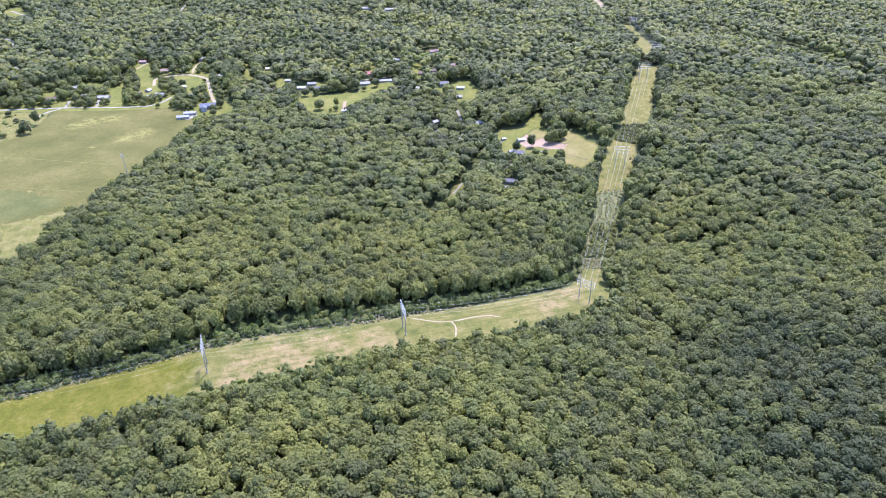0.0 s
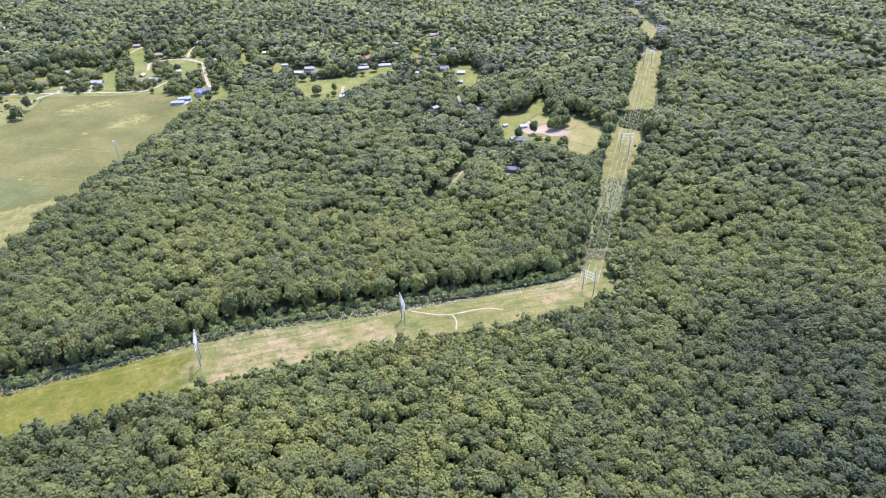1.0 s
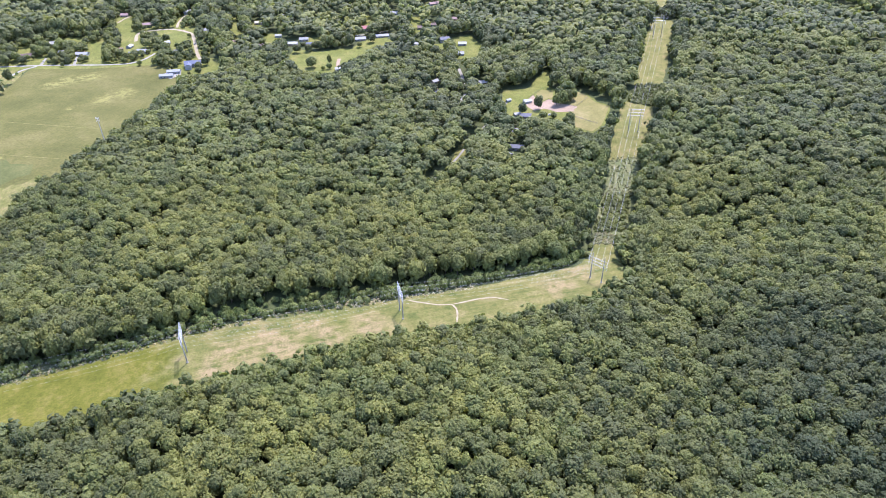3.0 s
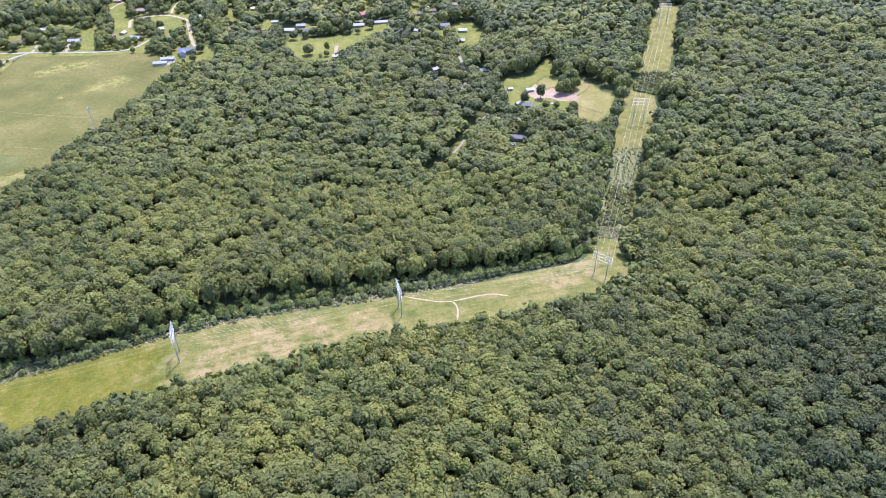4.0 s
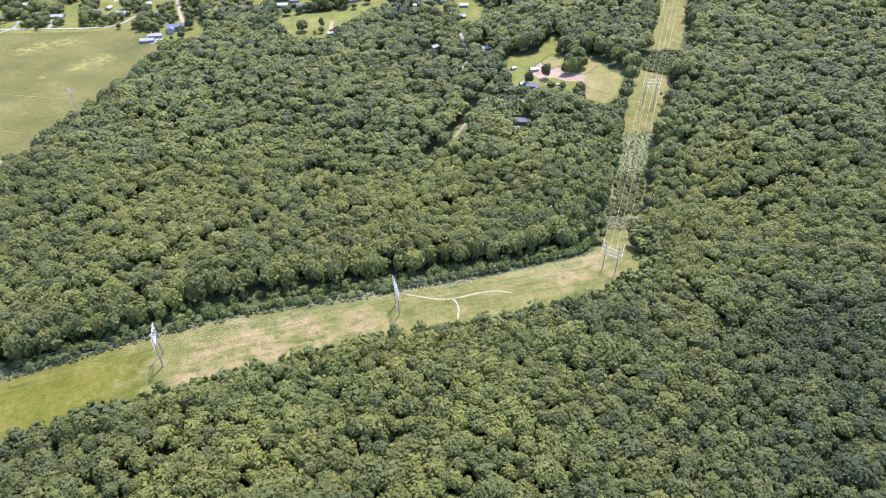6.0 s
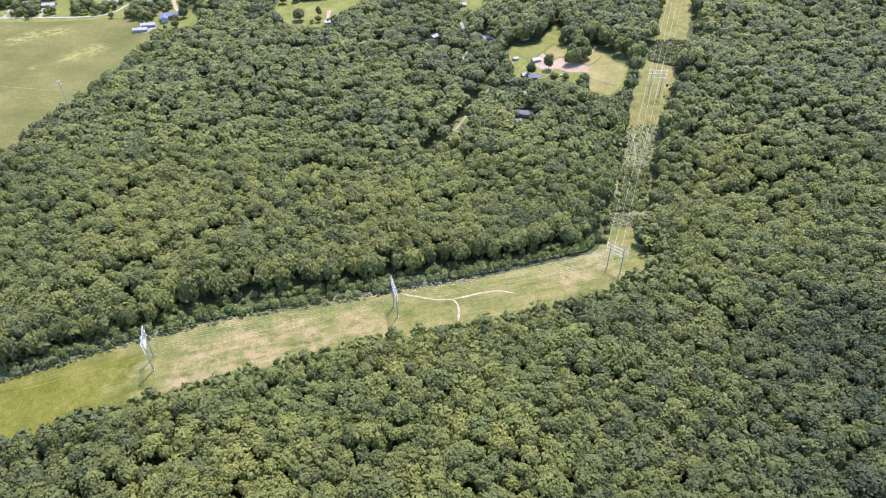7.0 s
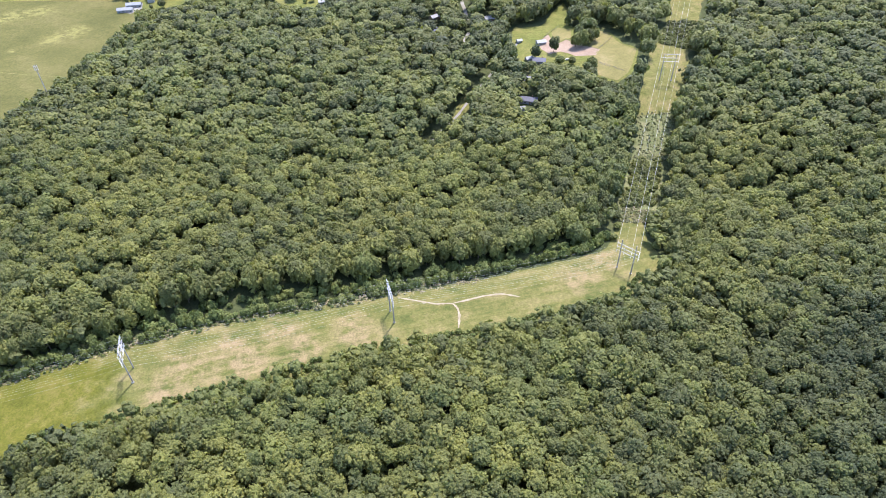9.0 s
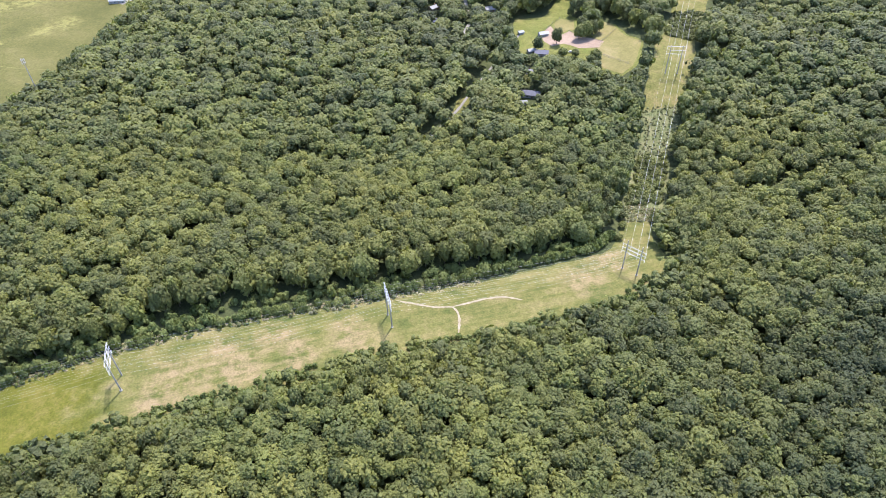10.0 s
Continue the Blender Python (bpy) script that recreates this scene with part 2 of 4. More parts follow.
def edge_distance(x, y, poly):
    d = np.full(np.shape(x), 1e9)
    for i in range(len(poly)):
        a, b = np.array(poly[i], float), np.array(poly[(i + 1) % len(poly)], float)
        ab = b - a
        t = np.clip(((x - a[0]) * ab[0] + (y - a[1]) * ab[1]) / (ab @ ab + 1e-9), 0, 1)
        d = np.minimum(d, np.hypot(x - a[0] - t * ab[0], y - a[1] - t * ab[1]))
    return d


def patch(name, poly, material, lift, label, category="ground", ragged=1.2, step=7.0):
    """A sheet of ground cover that follows the terrain, with an uneven edge."""
    rng = random.Random(len(poly) * 31 + int(poly[0][0]))
    ring = []
    for i, (ax, ay) in enumerate(poly):
        bx, by = poly[(i + 1) % len(poly)]
        n = max(1, int(math.hypot(bx - ax, by - ay) / step))
        for k in range(n):
            ring.append((ax + (bx - ax) * k / n + rng.uniform(-ragged, ragged), ay + (by - ay) * k / n + rng.uniform(-ragged, ragged)))
    bm = bmesh.new()
    bm.faces.new([bm.verts.new((x, y, 0)) for x, y in ring])
    bmesh.ops.triangulate(bm, faces=bm.faces[:])
    for _ in range(7):
        long = [e for e in bm.edges if e.calc_length() > step * 2]
        if not long:
            break
        bmesh.ops.subdivide_edges(bm, edges=long, cuts=1)
        bmesh.ops.triangulate(bm, faces=[f for f in bm.faces if len(f.verts) > 3])
    for v in bm.verts:
        v.co.z = tz(v.co.x, v.co.y) + lift
    bmesh.ops.recalc_face_normals(bm, faces=bm.faces[:])
    if sum(f.normal.z for f in bm.faces) < 0:
        bmesh.ops.reverse_faces(bm, faces=bm.faces[:])
    return tagged(part(name, bm, material), label, category, kind="structure")


def grow(poly, d):
    """The outline, moved outwards by d metres."""
    area = sum(a[0] * b[1] - b[0] * a[1] for a, b in zip(poly, poly[1:] + poly[:1]))
    res = []
    for i, (x, y) in enumerate(poly):
        (ax, ay), (bx, by) = poly[i - 1], poly[(i + 1) % len(poly)]
        w = math.hypot(bx - ax, by - ay) or 1
        k = d / w * (1 if area > 0 else -1)
        res.append((x + (by - ay) * k, y - (bx - ax) * k))
    return res


def strip(name, pts, width, material, lift, label, category="road", step=5.0, worn=False):
    """A way over the ground; worn: its width wavers and it peters out at the ends."""
    line = []
    for (ax, ay), (bx, by) in zip(pts, pts[1:]):
        n = max(1, int(math.hypot(bx - ax, by - ay) / step))
        line += [(ax + (bx - ax) * k / n, ay + (by - ay) * k / n) for k in range(n)]
    line.append(pts[-1])
    for _ in range(2):
        line = [line[0]] + [((a[0] + 2 * b[0] + c[0]) / 4, (a[1] + 2 * b[1] + c[1]) / 4) for a, b, c in zip(line, line[1:], line[2:])] + [line[-1]]
    bm = bmesh.new()
    rng = random.Random(len(line))
    rows = []
    for i, (x, y) in enumerate(line):
        ax, ay = line[max(0, i - 1)]
        bx, by = line[min(len(line) - 1, i + 1)]
        d = math.hypot(bx - ax, by - ay) or 1
        nx, ny = -(by - ay) / d, (bx - ax) / d
        w = width / 2 * rng.uniform(0.88, 1.12)
        if worn:
            w = width / 2 * rng.uniform(0.6, 1.3) * min(1.0, 0.25 + 0.18 * min(i, len(line) - 1 - i))
        rows.append([bm.verts.new((x + nx * w * s, y + ny * w * s, tz(x + nx * w * s, y + ny * w * s) + lift)) for s in (1, -1)])
    for a, b in zip(rows, rows[1:]):
        bm.faces.new((a[0], a[1], b[1], b[0]))
    return tagged(part(name, bm, material), label, category, kind="structure")


# ---- plan of the open ground ----
CORRIDOR = [(-520, 282), (-320, 347), (-247, 376), (-194, 396), (-152, 409), (-105, 424), (-48, 438), (24, 456), (78, 473), (108, 483), (122, 498),
            (131, 518), (137, 534), (157, 534), (150, 518), (148, 497), (152, 478), (140, 456), (130, 445), (101, 429), (73, 421), (48, 410), (6, 401), (-38, 393),
            (-79, 377), (-118, 363), (-155, 350), (-226, 327), (-291, 305), (-500, 235)]
SCRUB_STRIP = [(137, 534), (139, 542), (160, 598), (175, 651), (204, 657), (183, 605), (164, 542), (157, 534)]
CLEARING_A = [(175, 651), (190, 695), (206, 740), (217, 757), (237, 746), (222, 695), (203, 657)]
GAP_STRIP = [(217, 757), (236, 800), (262, 802), (237, 746)]
CLEARING_B = [(236, 800), (275, 915), (316, 1028), (334, 1004), (300, 905), (263, 803)]
CLEARING_C = [(330, 1077), (359, 1219), (366, 1352), (383, 1352), (371, 1189), (350, 1066)]
CLEARING_D = [(356, 1500), (350, 1640), (366, 1640), (368, 1500)]
HAY = [(-330, 850), (-345, 770), (-352, 705), (-368, 655), (-376, 613), (-394, 573), (-394, 543), (-407, 507), (-440, 480), (-900, 430), (-900, 800),
       (-583, 814), (-562, 837), (-570, 931), (-479, 936), (-434, 940), (-397, 943), (-354, 902), (-325, 885)]
PASTURE = [(-900, 800), (-583, 814), (-562, 837), (-573, 931), (-660, 918), (-900, 900)]
YARDS = [(-680, 920), (-573, 930), (-481, 936), (-436, 939), (-398, 940), (-350, 902), (-325, 900), (-328, 955), (-338, 1000), (-350, 1075), (-380, 1100), (-410, 1166),
         (-440, 1125), (-500, 1166), (-536, 1160), (-530, 1092), (-540, 1064), (-604, 1066), (-640, 1015), (-664, 990)]
# lawns in the yards that trees leave open
YARD_LAWNS = [[(-624, 1009), (-612, 1013), (-602, 993), (-612, 989)], [(-581, 957), (-575, 983), (-562, 955)], [(-584, 1053), (-551, 1055), (-547, 1041), (-575, 1037)],
              [(-532, 1041), (-517, 1045), (-482, 957), (-497, 958)], [(-496, 1068), (-474, 1075), (-452, 1023), (-452, 993), (-471, 1007)],
              [(-510, 1092), (-513, 1146), (-501, 1130), (-486, 1079), (-502, 1079)], [(-439, 1080), (-418, 1079), (-408, 1047), (-428, 1048)],
              [(-412, 1050), (-408, 1059), (-391, 1059), (-379, 1026), (-390, 1014), (-398, 1006)], [(-401, 1090), (-387, 1088), (-382, 1063), (-395, 1070)]]
# lawns of the houses in the woods beyond
WOOD_LAWNS = [[(-354, 1009), (-345, 1018), (-336, 1012), (-348, 996)], [(-298, 1110), (-283, 1116), (-278, 1085), (-295, 1085)], [(-268, 1056), (-246, 1058), (-246, 1030), (-255, 1012), (-264, 1022)],
              [(-206, 1032), (-181, 1036), (-183, 1017), (-199, 1005)], [(-124, 1127), (-115, 1134), (-112, 1078), (-121, 1076)], [(-47, 1107), (-38, 1114), (-32, 1036), (-42, 1030)],
              [(-37, 1181), (-19, 1192), (2, 1182), (-15, 1160), (-34, 1165)], [(-7, 978), (10, 980), (10, 963), (-6, 960)]]
LAWN_B = [(-211, 948), (-213, 985), (-171, 968), (-142, 980), (-126, 978), (-113, 1010), (-74, 1030), (-70, 1000), (-99, 980), (-112, 949), (-133, 915), (-145, 880), (-174, 885), (-204, 909)]
LAWN_C = [(17, 945), (20, 1002), (41, 1006), (53, 964), (54, 935), (41, 922), (24, 925)]
LAWN_D = [(-352, 1140), (-341, 1146), (-298, 1040), (-300, 1026), (-312, 1030)]
LAWN_E = [(-996, 1557), (-976, 1603), (-925, 1520), (-957, 1497)]
PARK = [(69, 757), (80, 812), (103, 808), (114, 816), (123, 840), (134, 860), (137, 836), (129, 806), (137, 797), (145, 763), (153, 764), (160, 789), (168, 778), (176, 755), (188, 745), (180, 722), (173, 705),
        (161, 694), (147, 702), (142, 720), (134, 720), (118, 725), (93, 738), (77, 737)]
DIAMOND = [(97, 773), (109, 790), (112, 776), (118, 768), (126, 774), (134, 761), (146, 754), (154, 747), (148, 736), (130, 738), (116, 749), (105, 746), (99, 759)]
FARM_YARD = [(-376, 925), (-330, 900), (-306, 912), (-304, 940), (-318, 958), (-342, 962)]
GLADE = [(8, 645), (18, 677), (28, 680), (20, 645)]
LANE_A = [(28, 842), (27, 863), (23, 890), (20, 915)]
LANE_B = [(29, 812), (22, 789)]
LANE_C = [(-14, 608), (3, 632), (15, 652), (28, 681), (37, 697), (49, 722), (58, 737), (68, 758), (77, 778)]
DRIVE = [(-463, 1039), (-472, 1065), (-472, 1078), (-449, 1084), (-422, 1085), (-400, 1073), (-382, 1058), (-366, 1017), (-350, 974), (-341, 957)]
SPUR_A = [(-524, 1122), (-519, 1144), (-513, 1152)]
SPUR_B = [(-416, 1090), (-421, 1109), (-422, 1132), (-421, 1150)]
YARD_DRIVES = [[(-563, 948), (-569, 976)], [(-518, 951), (-527, 982)], [(-583, 902), (-579, 927), (-566, 943)]]
FAR_ROAD_A = [(-890, 1318), (-850, 1310), (-835, 1300), (-814, 1272), (-785, 1228)]
FAR_ROAD_B = [(-584, 1522), (-588, 1560), (-592, 1600)]
FAR_ROAD_C = [(-978, 1559), (-913, 1508), (-855, 1422)]
MAIN_ROAD = [(-760, 915), (-662, 931), (-618, 938), (-596, 942), (-558, 947), (-518, 949), (-477, 948), (-440, 950), (-424, 962), (-415, 985)]
OPEN = [CORRIDOR, SCRUB_STRIP, CLEARING_A, GAP_STRIP, CLEARING_B, CLEARING_C, CLEARING_D, HAY, PASTURE, YARDS, LAWN_B, LAWN_C, LAWN_D, LAWN_E, PARK, GLADE, FARM_YARD] + WOOD_LAWNS

# house: x, y, turn, length, depth, wall height, roof colour, wall colour, what it is
HOUSES = [
    (-600, 978, 10, 20, 10, 3.0, "brown", "tan", "brown-roofed ranch house beside the field road"),
    (-587, 1030, 30, 13, 9, 3.0, "pale", "white", "pale-roofed house among yard trees"),
    (-551, 994, 5, 14, 9, 3.0, "grey", "white", "grey-roofed white house on the field road"),
    (-522, 988, 0, 17, 9, 3.0, "light", "white", "light-grey-roofed bungalow on the field road"),
    (-475, 1000, 15, 14, 10, 3.2, "rose", "tan", "rose-brown-roofed house beside the field road"),
    (-463, 1015, 80, 9, 7, 2.8, "white", "white", "small white outbuilding behind a house"),
    (-434, 992, -10, 18, 10, 3.0, "light", "white", "light-grey-roofed bungalow beside the road bend"),
    (-410, 1018, 35, 12, 8, 4.0, "white", "white", "white house with a white roof"),
    (-466, 1108, 10, 20, 9, 3.0, "rose", "tan", "rose-roofed house behind a lawn"),
    (-361, 1066, 20, 14, 9, 3.2, "grey", "white", "grey-roofed house beside the gravel drive"),
    (-387, 985, 20, 9, 7, 2.8, "grey", "white", "grey shed among yard trees"),
    (-305, 1013, 0, 12, 8, 3.0, "rose", "tan", "rose-brown-roofed house in the trees"),
    (-222, 1005, 0, 22, 8, 3.0, "white", "tan", "long low white-roofed building at a lawn"),
    (-193, 1001, 5, 9, 8, 3.0, "blue", "white", "small blue-grey-roofed house at a lawn"),
    (-136, 894, 8, 10, 7, 3.0, "white", "tan", "small white-roofed barn on the lawn"),
    (-114, 1062, 0, 17, 11, 4.5, "red", "tan", "red-roofed hall above the lawn"),
    (-86, 1026, 5, 26, 8, 3.0, "light", "white", "long light-roofed building above the lawn"),
    (-36, 981, -30, 10, 7, 3.0, "white", "white", "small white house in the woods"),
    (-13, 1060, 5, 17, 8, 3.0, "brown", "white", "brown-roofed white house in the woods"),
    (5, 990, 10, 13, 10, 4.5, "slate", "white", "slate-roofed house with a white gable"),
    (30, 972, 0, 11, 8, 3.0, "white", "white", "white-roofed house on a small lawn"),
    (25, 937, 0, 12, 8, 3.0, "light", "white", "pale-roofed house above the lane"),
    (-8, 850, 40, 10, 7, 3.0, "light", "tan", "pale-roofed cottage under tall trees"),
    (-8, 818, 0, 13, 8, 3.0, "blue", "white", "blue-grey-roofed house under tall trees"),
    (52, 840, 10, 10, 8, 3.0, "light", "white", "light-grey-roofed house in the woods"),
    (79, 780, 20, 5, 4, 2.6, "white", "white", "white garden shed by the park lawn"),
    (100, 771, 15, 9, 6, 3.2, "white", "white", "white park pavilion beside the dirt diamond"),
    (85, 739, 20, 7, 5, 2.6, "white", "white", "white garage beside the park"),
    (94, 733, -10, 12, 8, 3.0, "slate", "white", "slate-roofed house beside the park"),
    (77, 668, -12, 17, 8, 3.2, "slate", "white", "slate-roofed ranch house with white eaves"),
    (77, 702, -20, 12, 8, 3.0, "light", "white", "pale-roofed house under trees"),
    (70, 656, 10, 6, 4, 2.6, "light", "white", "pale shed behind the ranch house"),
    (-370, 900, 8, 17, 7, 3.4, "metal", "white", "white metal-roofed barn at the field edge"),
    (-364, 913, 8, 17, 7, 3.6, "metal", "white", "white metal-roofed shed behind the barn"),
    (-344, 935, 12, 22, 11, 5.5, "blue", "white", "large blue-grey-roofed white farmhouse at the field corner"),
    (-720, 1112, 20, 18, 9, 3.2, "light", "white", "pale-roofed house in the distance"),
    (-824, 1469, 10, 22, 10, 3.5, "light", "white", "pale-roofed house in the far woods"),
    (-790, 1462, 10, 18, 10, 3.5, "light", "white", "pale-roofed house in the far woods"),
    (-163, 1529, 5, 20, 10, 4.5, "light", "white", "white house in the far woods"),
    (-146, 1565, 5, 16, 9, 4.0, "slate", "white", "white house in the far woods"),
    (-111, 1512, 10, 22, 10, 4.5, "light", "white", "white house in the far woods"),
    (-11, 1178, 20, 17, 9, 3.0, "rose", "white", "rose-roofed white house in the woods"),
    (-523, 1154, 0, 12, 8, 3.0, "rose", "tan", "small rose-roofed house at the end of a drive"),
    (-420, 1160, 15, 13, 9, 4.0, "white", "white", "white house at the end of a lane"),
    (-266, 1000, 0, 15, 9, 3.0, "brown", "tan", "brown-roofed house among tall trees"),
    (-251, 1130, 0, 10, 8, 3.2, "white", "white", "small white house in the woods"),
    (-287, 1098, 8, 14, 8, 3.0, "pale", "tan", "pale-roofed house behind a small lawn"),
    (-246, 1040, 0, 9, 6, 2.8, "white", "white", "white garage beside a lawn"),
    (-205, 1024, 5, 13, 8, 3.0, "grey", "white", "grey-roofed house above the lawn"),
    (-121, 1018, 8, 18, 9, 3.0, "light", "white", "light-roofed building beside the hall"),
    (-140, 1006, 70, 12, 9, 3.6, "blue", "white", "blue-grey-roofed white house at the lawn"),
    (-76, 1133, -20, 15, 8, 3.0, "white", "white", "white-roofed house in the woods"),
    (-29, 1050, 5, 13, 9, 3.0, "brown", "tan", "brown-roofed house beside a narrow lawn"),
    (22, 1082, -15, 13, 8, 3.0, "rose", "tan", "rose-roofed house under tall trees"),
    (-756, 1238, 10, 16, 9, 3.2, "light", "white", "pale-roofed house in the far woods"),
    (-665, 1280, 15, 16, 9, 3.2, "light", "white", "pale-roofed house in the far woods"),
]


def open_ground(x, y, grow=0.0):
    res = np.zeros(np.shape(x), bool)
    for poly in OPEN:
        res |= inside(x, y, poly)
    for poly in (SCRUB_STRIP, CLEARING_A, GAP_STRIP, CLEARING_B, CLEARING_C, PARK, LAWN_B, LAWN_C):
        res |= edge_distance(x, y, poly) < 6.5
    res |= (edge_distance(x, y, PARK) < 10.5) & (x > 165)
    for hx, hy, _, L, W, *_ in HOUSES:
        r = max(L, W) * 0.5 + 2.5
        # the house and a little room on the side that faces the camera
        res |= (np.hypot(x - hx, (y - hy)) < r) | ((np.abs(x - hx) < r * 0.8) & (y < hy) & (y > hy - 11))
    for lane in (LANE_A, LANE_B, LANE_C, DRIVE, SPUR_A, SPUR_B, MAIN_ROAD, FAR_ROAD_A, FAR_ROAD_B, FAR_ROAD_C):
        for (ax, ay), (bx, by) in zip(lane, lane[1:]):
            t = np.clip(((x - ax) * (bx - ax) + (y - ay) * (by - ay)) / ((bx - ax) ** 2 + (by - ay) ** 2), 0, 1)
            res |= np.hypot(x - ax - t * (bx - ax), y - ay - t * (by - ay)) < 6
    return res


# ---- ground ----
def ground_sheet():
    xs = np.unique(np.r_[np.linspace(-5000, -1200, 20), np.linspace(-1200, 1200, 201), np.linspace(1200, 5000, 20)])
    ys = np.unique(np.r_[np.linspace(-3000, 200, 20), np.linspace(200, 1800, 134), np.linspace(1800, 6000, 20)])
    gx, gy = np.meshgrid(xs, ys)
    co = np.stack([gx, gy, terrain(gx, gy)], -1).reshape(-1, 3)
    nx, ny = len(xs), len(ys)
    i, j = np.meshgrid(np.arange(nx - 1), np.arange(ny - 1))
    a = (j * nx + i).ravel()
    me = bpy.data.meshes.new("ground")
    me.from_pydata(co.tolist(), [], np.stack([a, a + 1, a + nx + 1, a + nx], -1).tolist())
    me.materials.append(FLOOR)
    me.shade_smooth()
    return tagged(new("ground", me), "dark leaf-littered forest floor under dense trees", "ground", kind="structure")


ground_sheet()
patch("corridor_grass", CORRIDOR, CORRIDOR_GRASS, 0.15, "mown yellow-green meadow with bare tan patches under power lines", "meadow")
patch("scrub_ground", grow(SCRUB_STRIP, 4.0), SCRUB_GROUND, 0.1, "dry scrubby ground below the power lines", "meadow")
patch("clearing_grass", grow(CLEARING_A, 4.0), MEADOW, 0.15, "mown yellow-green strip below the power lines", "meadow")
patch("scrub_ground", grow(GAP_STRIP, 4.0), SCRUB_GROUND, 0.08, "dry scrubby ground below the power lines", "meadow")
patch("clearing_grass", grow(CLEARING_B, 4.0), MEADOW, 0.15, "long mown yellow-green strip below the power lines", "meadow")
patch("clearing_grass", grow(CLEARING_C, 4.0), MEADOW, 0.15, "far mown strip below the power lines", "meadow")
patch("clearing_grass", CLEARING_D, TRAIL, 0.15, "pale bare strip below the distant power lines", "meadow")
patch("hay_field", HAY, FIELD, 0.15, "broad olive-green hay field with dry yellow patches", "field", step=12)
patch("pasture", PASTURE, MEADOW, 0.12, "rough pale pasture with scattered bushes", "meadow", step=12)
patch("yard_grass", YARDS, LAWN, 0.12, "green lawns between the houses", "lawn", step=10)
patch("lawn", grow(LAWN_B, 4.0), LAWN, 0.15, "wide sunlit lawn between trees and houses", "lawn")
patch("lawn", grow(LAWN_C, 4.0), LAWN, 0.15, "small green lawn round a house", "lawn")
patch("farm_yard", FARM_YARD, LAWN, 0.1, "green lawn round the farmhouse", "lawn")
patch("lawn", LAWN_D, LAWN, 0.15, "narrow grassy strip between trees", "lawn")
patch("park_lawn", grow(PARK, 4.0), LAWN, 0.15, "green park lawn round a dirt ball field", "lawn")
patch("ball_field_dirt", DIAMOND, DIRT, 0.24, "bare pinkish dirt of a ball field", "ball field", ragged=0.6)
OUTFIELD = [(160, 788), (167, 777), (175, 754), (187, 744), (179, 722), (171, 706), (161, 696), (148, 704), (144, 724), (154, 744), (148, 756), (153, 764)]
INFIELD = [(114, 796), (120, 802), (134, 797), (130, 776), (126, 777), (118, 772), (112, 779)]
patch("infield_grass", INFIELD, DRY_GRASS, 0.22, "dry tan-green grass behind the dirt diamond", "ball field", ragged=0.5)
patch("outfield_grass", grow(OUTFIELD, 2.5), DRY_GRASS, 0.22, "dry yellow-green outfield grass", "ball field", ragged=0.5)
patch("glade", GLADE, MEADOW, 0.15, "small pale grassy glade in the woods", "meadow")
strip("trail", [(-30, 440), (-22, 438), (-5, 434), (6, 434.5), (9, 430), (10, 424), (9, 412)], 1.35, TRAIL, 0.3, "pale worn dirt track across the meadow", "track", 1.2, True)
strip("trail", [(6, 434.5), (14, 437), (26, 441), (38, 443), (50, 440)], 1.5, TRAIL, 0.32, "pale worn dirt track across the meadow", "track", 1.2, True)
strip("road", MAIN_ROAD, 4.2, CONCRETE, 0.3, "pale worn asphalt road along the hay field")
strip("drive", DRIVE, 5.0, TRAIL, 0.3, "pale gravel drive between the houses", "drive")
strip("drive", SPUR_A, 4.0, TRAIL, 0.3, "short gravel drive to a house", "drive")
strip("drive", SPUR_B, 4.0, TRAIL, 0.34, "gravel drive up to a white house", "drive")
for way_ in YARD_DRIVES:
    strip("drive", way_, 4.0, CONCRETE, 0.34, "pale driveway off the field road", "drive")
for lawn_ in WOOD_LAWNS:
    patch("lawn", grow(lawn_, 4.0), LAWN, 0.15, "small sunlit lawn beside a house in the woods", "lawn")
strip("lane", LANE_A, 3.6, CONCRETE, 0.3, "pale lane through the woods", "lane")
strip("lane", LANE_B, 3.6, CONCRETE, 0.3, "pale lane through the woods", "lane")
strip("lane", LANE_C, 2.4, ASPHALT, 0.22, "narrow shaded lane cut through the woods", "lane")
strip("road", FAR_ROAD_A, 6, CONCRETE, 0.3, "pale curved road in the distance")
strip("road", FAR_ROAD_B, 6, CONCRETE, 0.3, "pale road in the far woods")
strip("road", FAR_ROAD_C, 5, CONCRETE, 0.3, "pale road past a distant lawn")
patch("lawn", LAWN_E, LAWN, 0.15, "distant green lawn among woods", "lawn")
patch("field_strip", [(-666, 696), (-506, 676), (-462, 666), (-425, 656), (-422, 637), (-439, 621), (-471, 611), (-631, 626)], FIELD_GREEN, 0.2, "lusher green strip of the hay field", "meadow", ragged=4, step=8)
patch("field_margin", [(-467, 605), (-434, 612), (-411, 627), (-396, 619), (-404, 595), (-410, 565), (-424, 529)], MEADOW, 0.2, "rough pale grass between hay field and woods", "meadow", ragged=3, step=6)
strip("field_track", [(-640, 705), (-512, 687), (-405, 667)], 1.0, MEADOW, 0.26, "faint worn track across the hay field", "track")
strip("field_track", [(-560, 765), (-498, 757), (-431, 747), (-358, 735)], 1.2, MEADOW, 0.22, "faint worn track across the hay field", "track")
strip("drive", [(-142, 940), (-141, 915), (-137, 903)], 5, DIRT, 0.32, "tan dirt drive to a small barn", "drive")
strip("drive", [(-155, 1032), (-124, 1038), (-102, 1045), (-80, 1048)], 5, CONCRETE, 0.32, "pale drive past a long building", "drive")
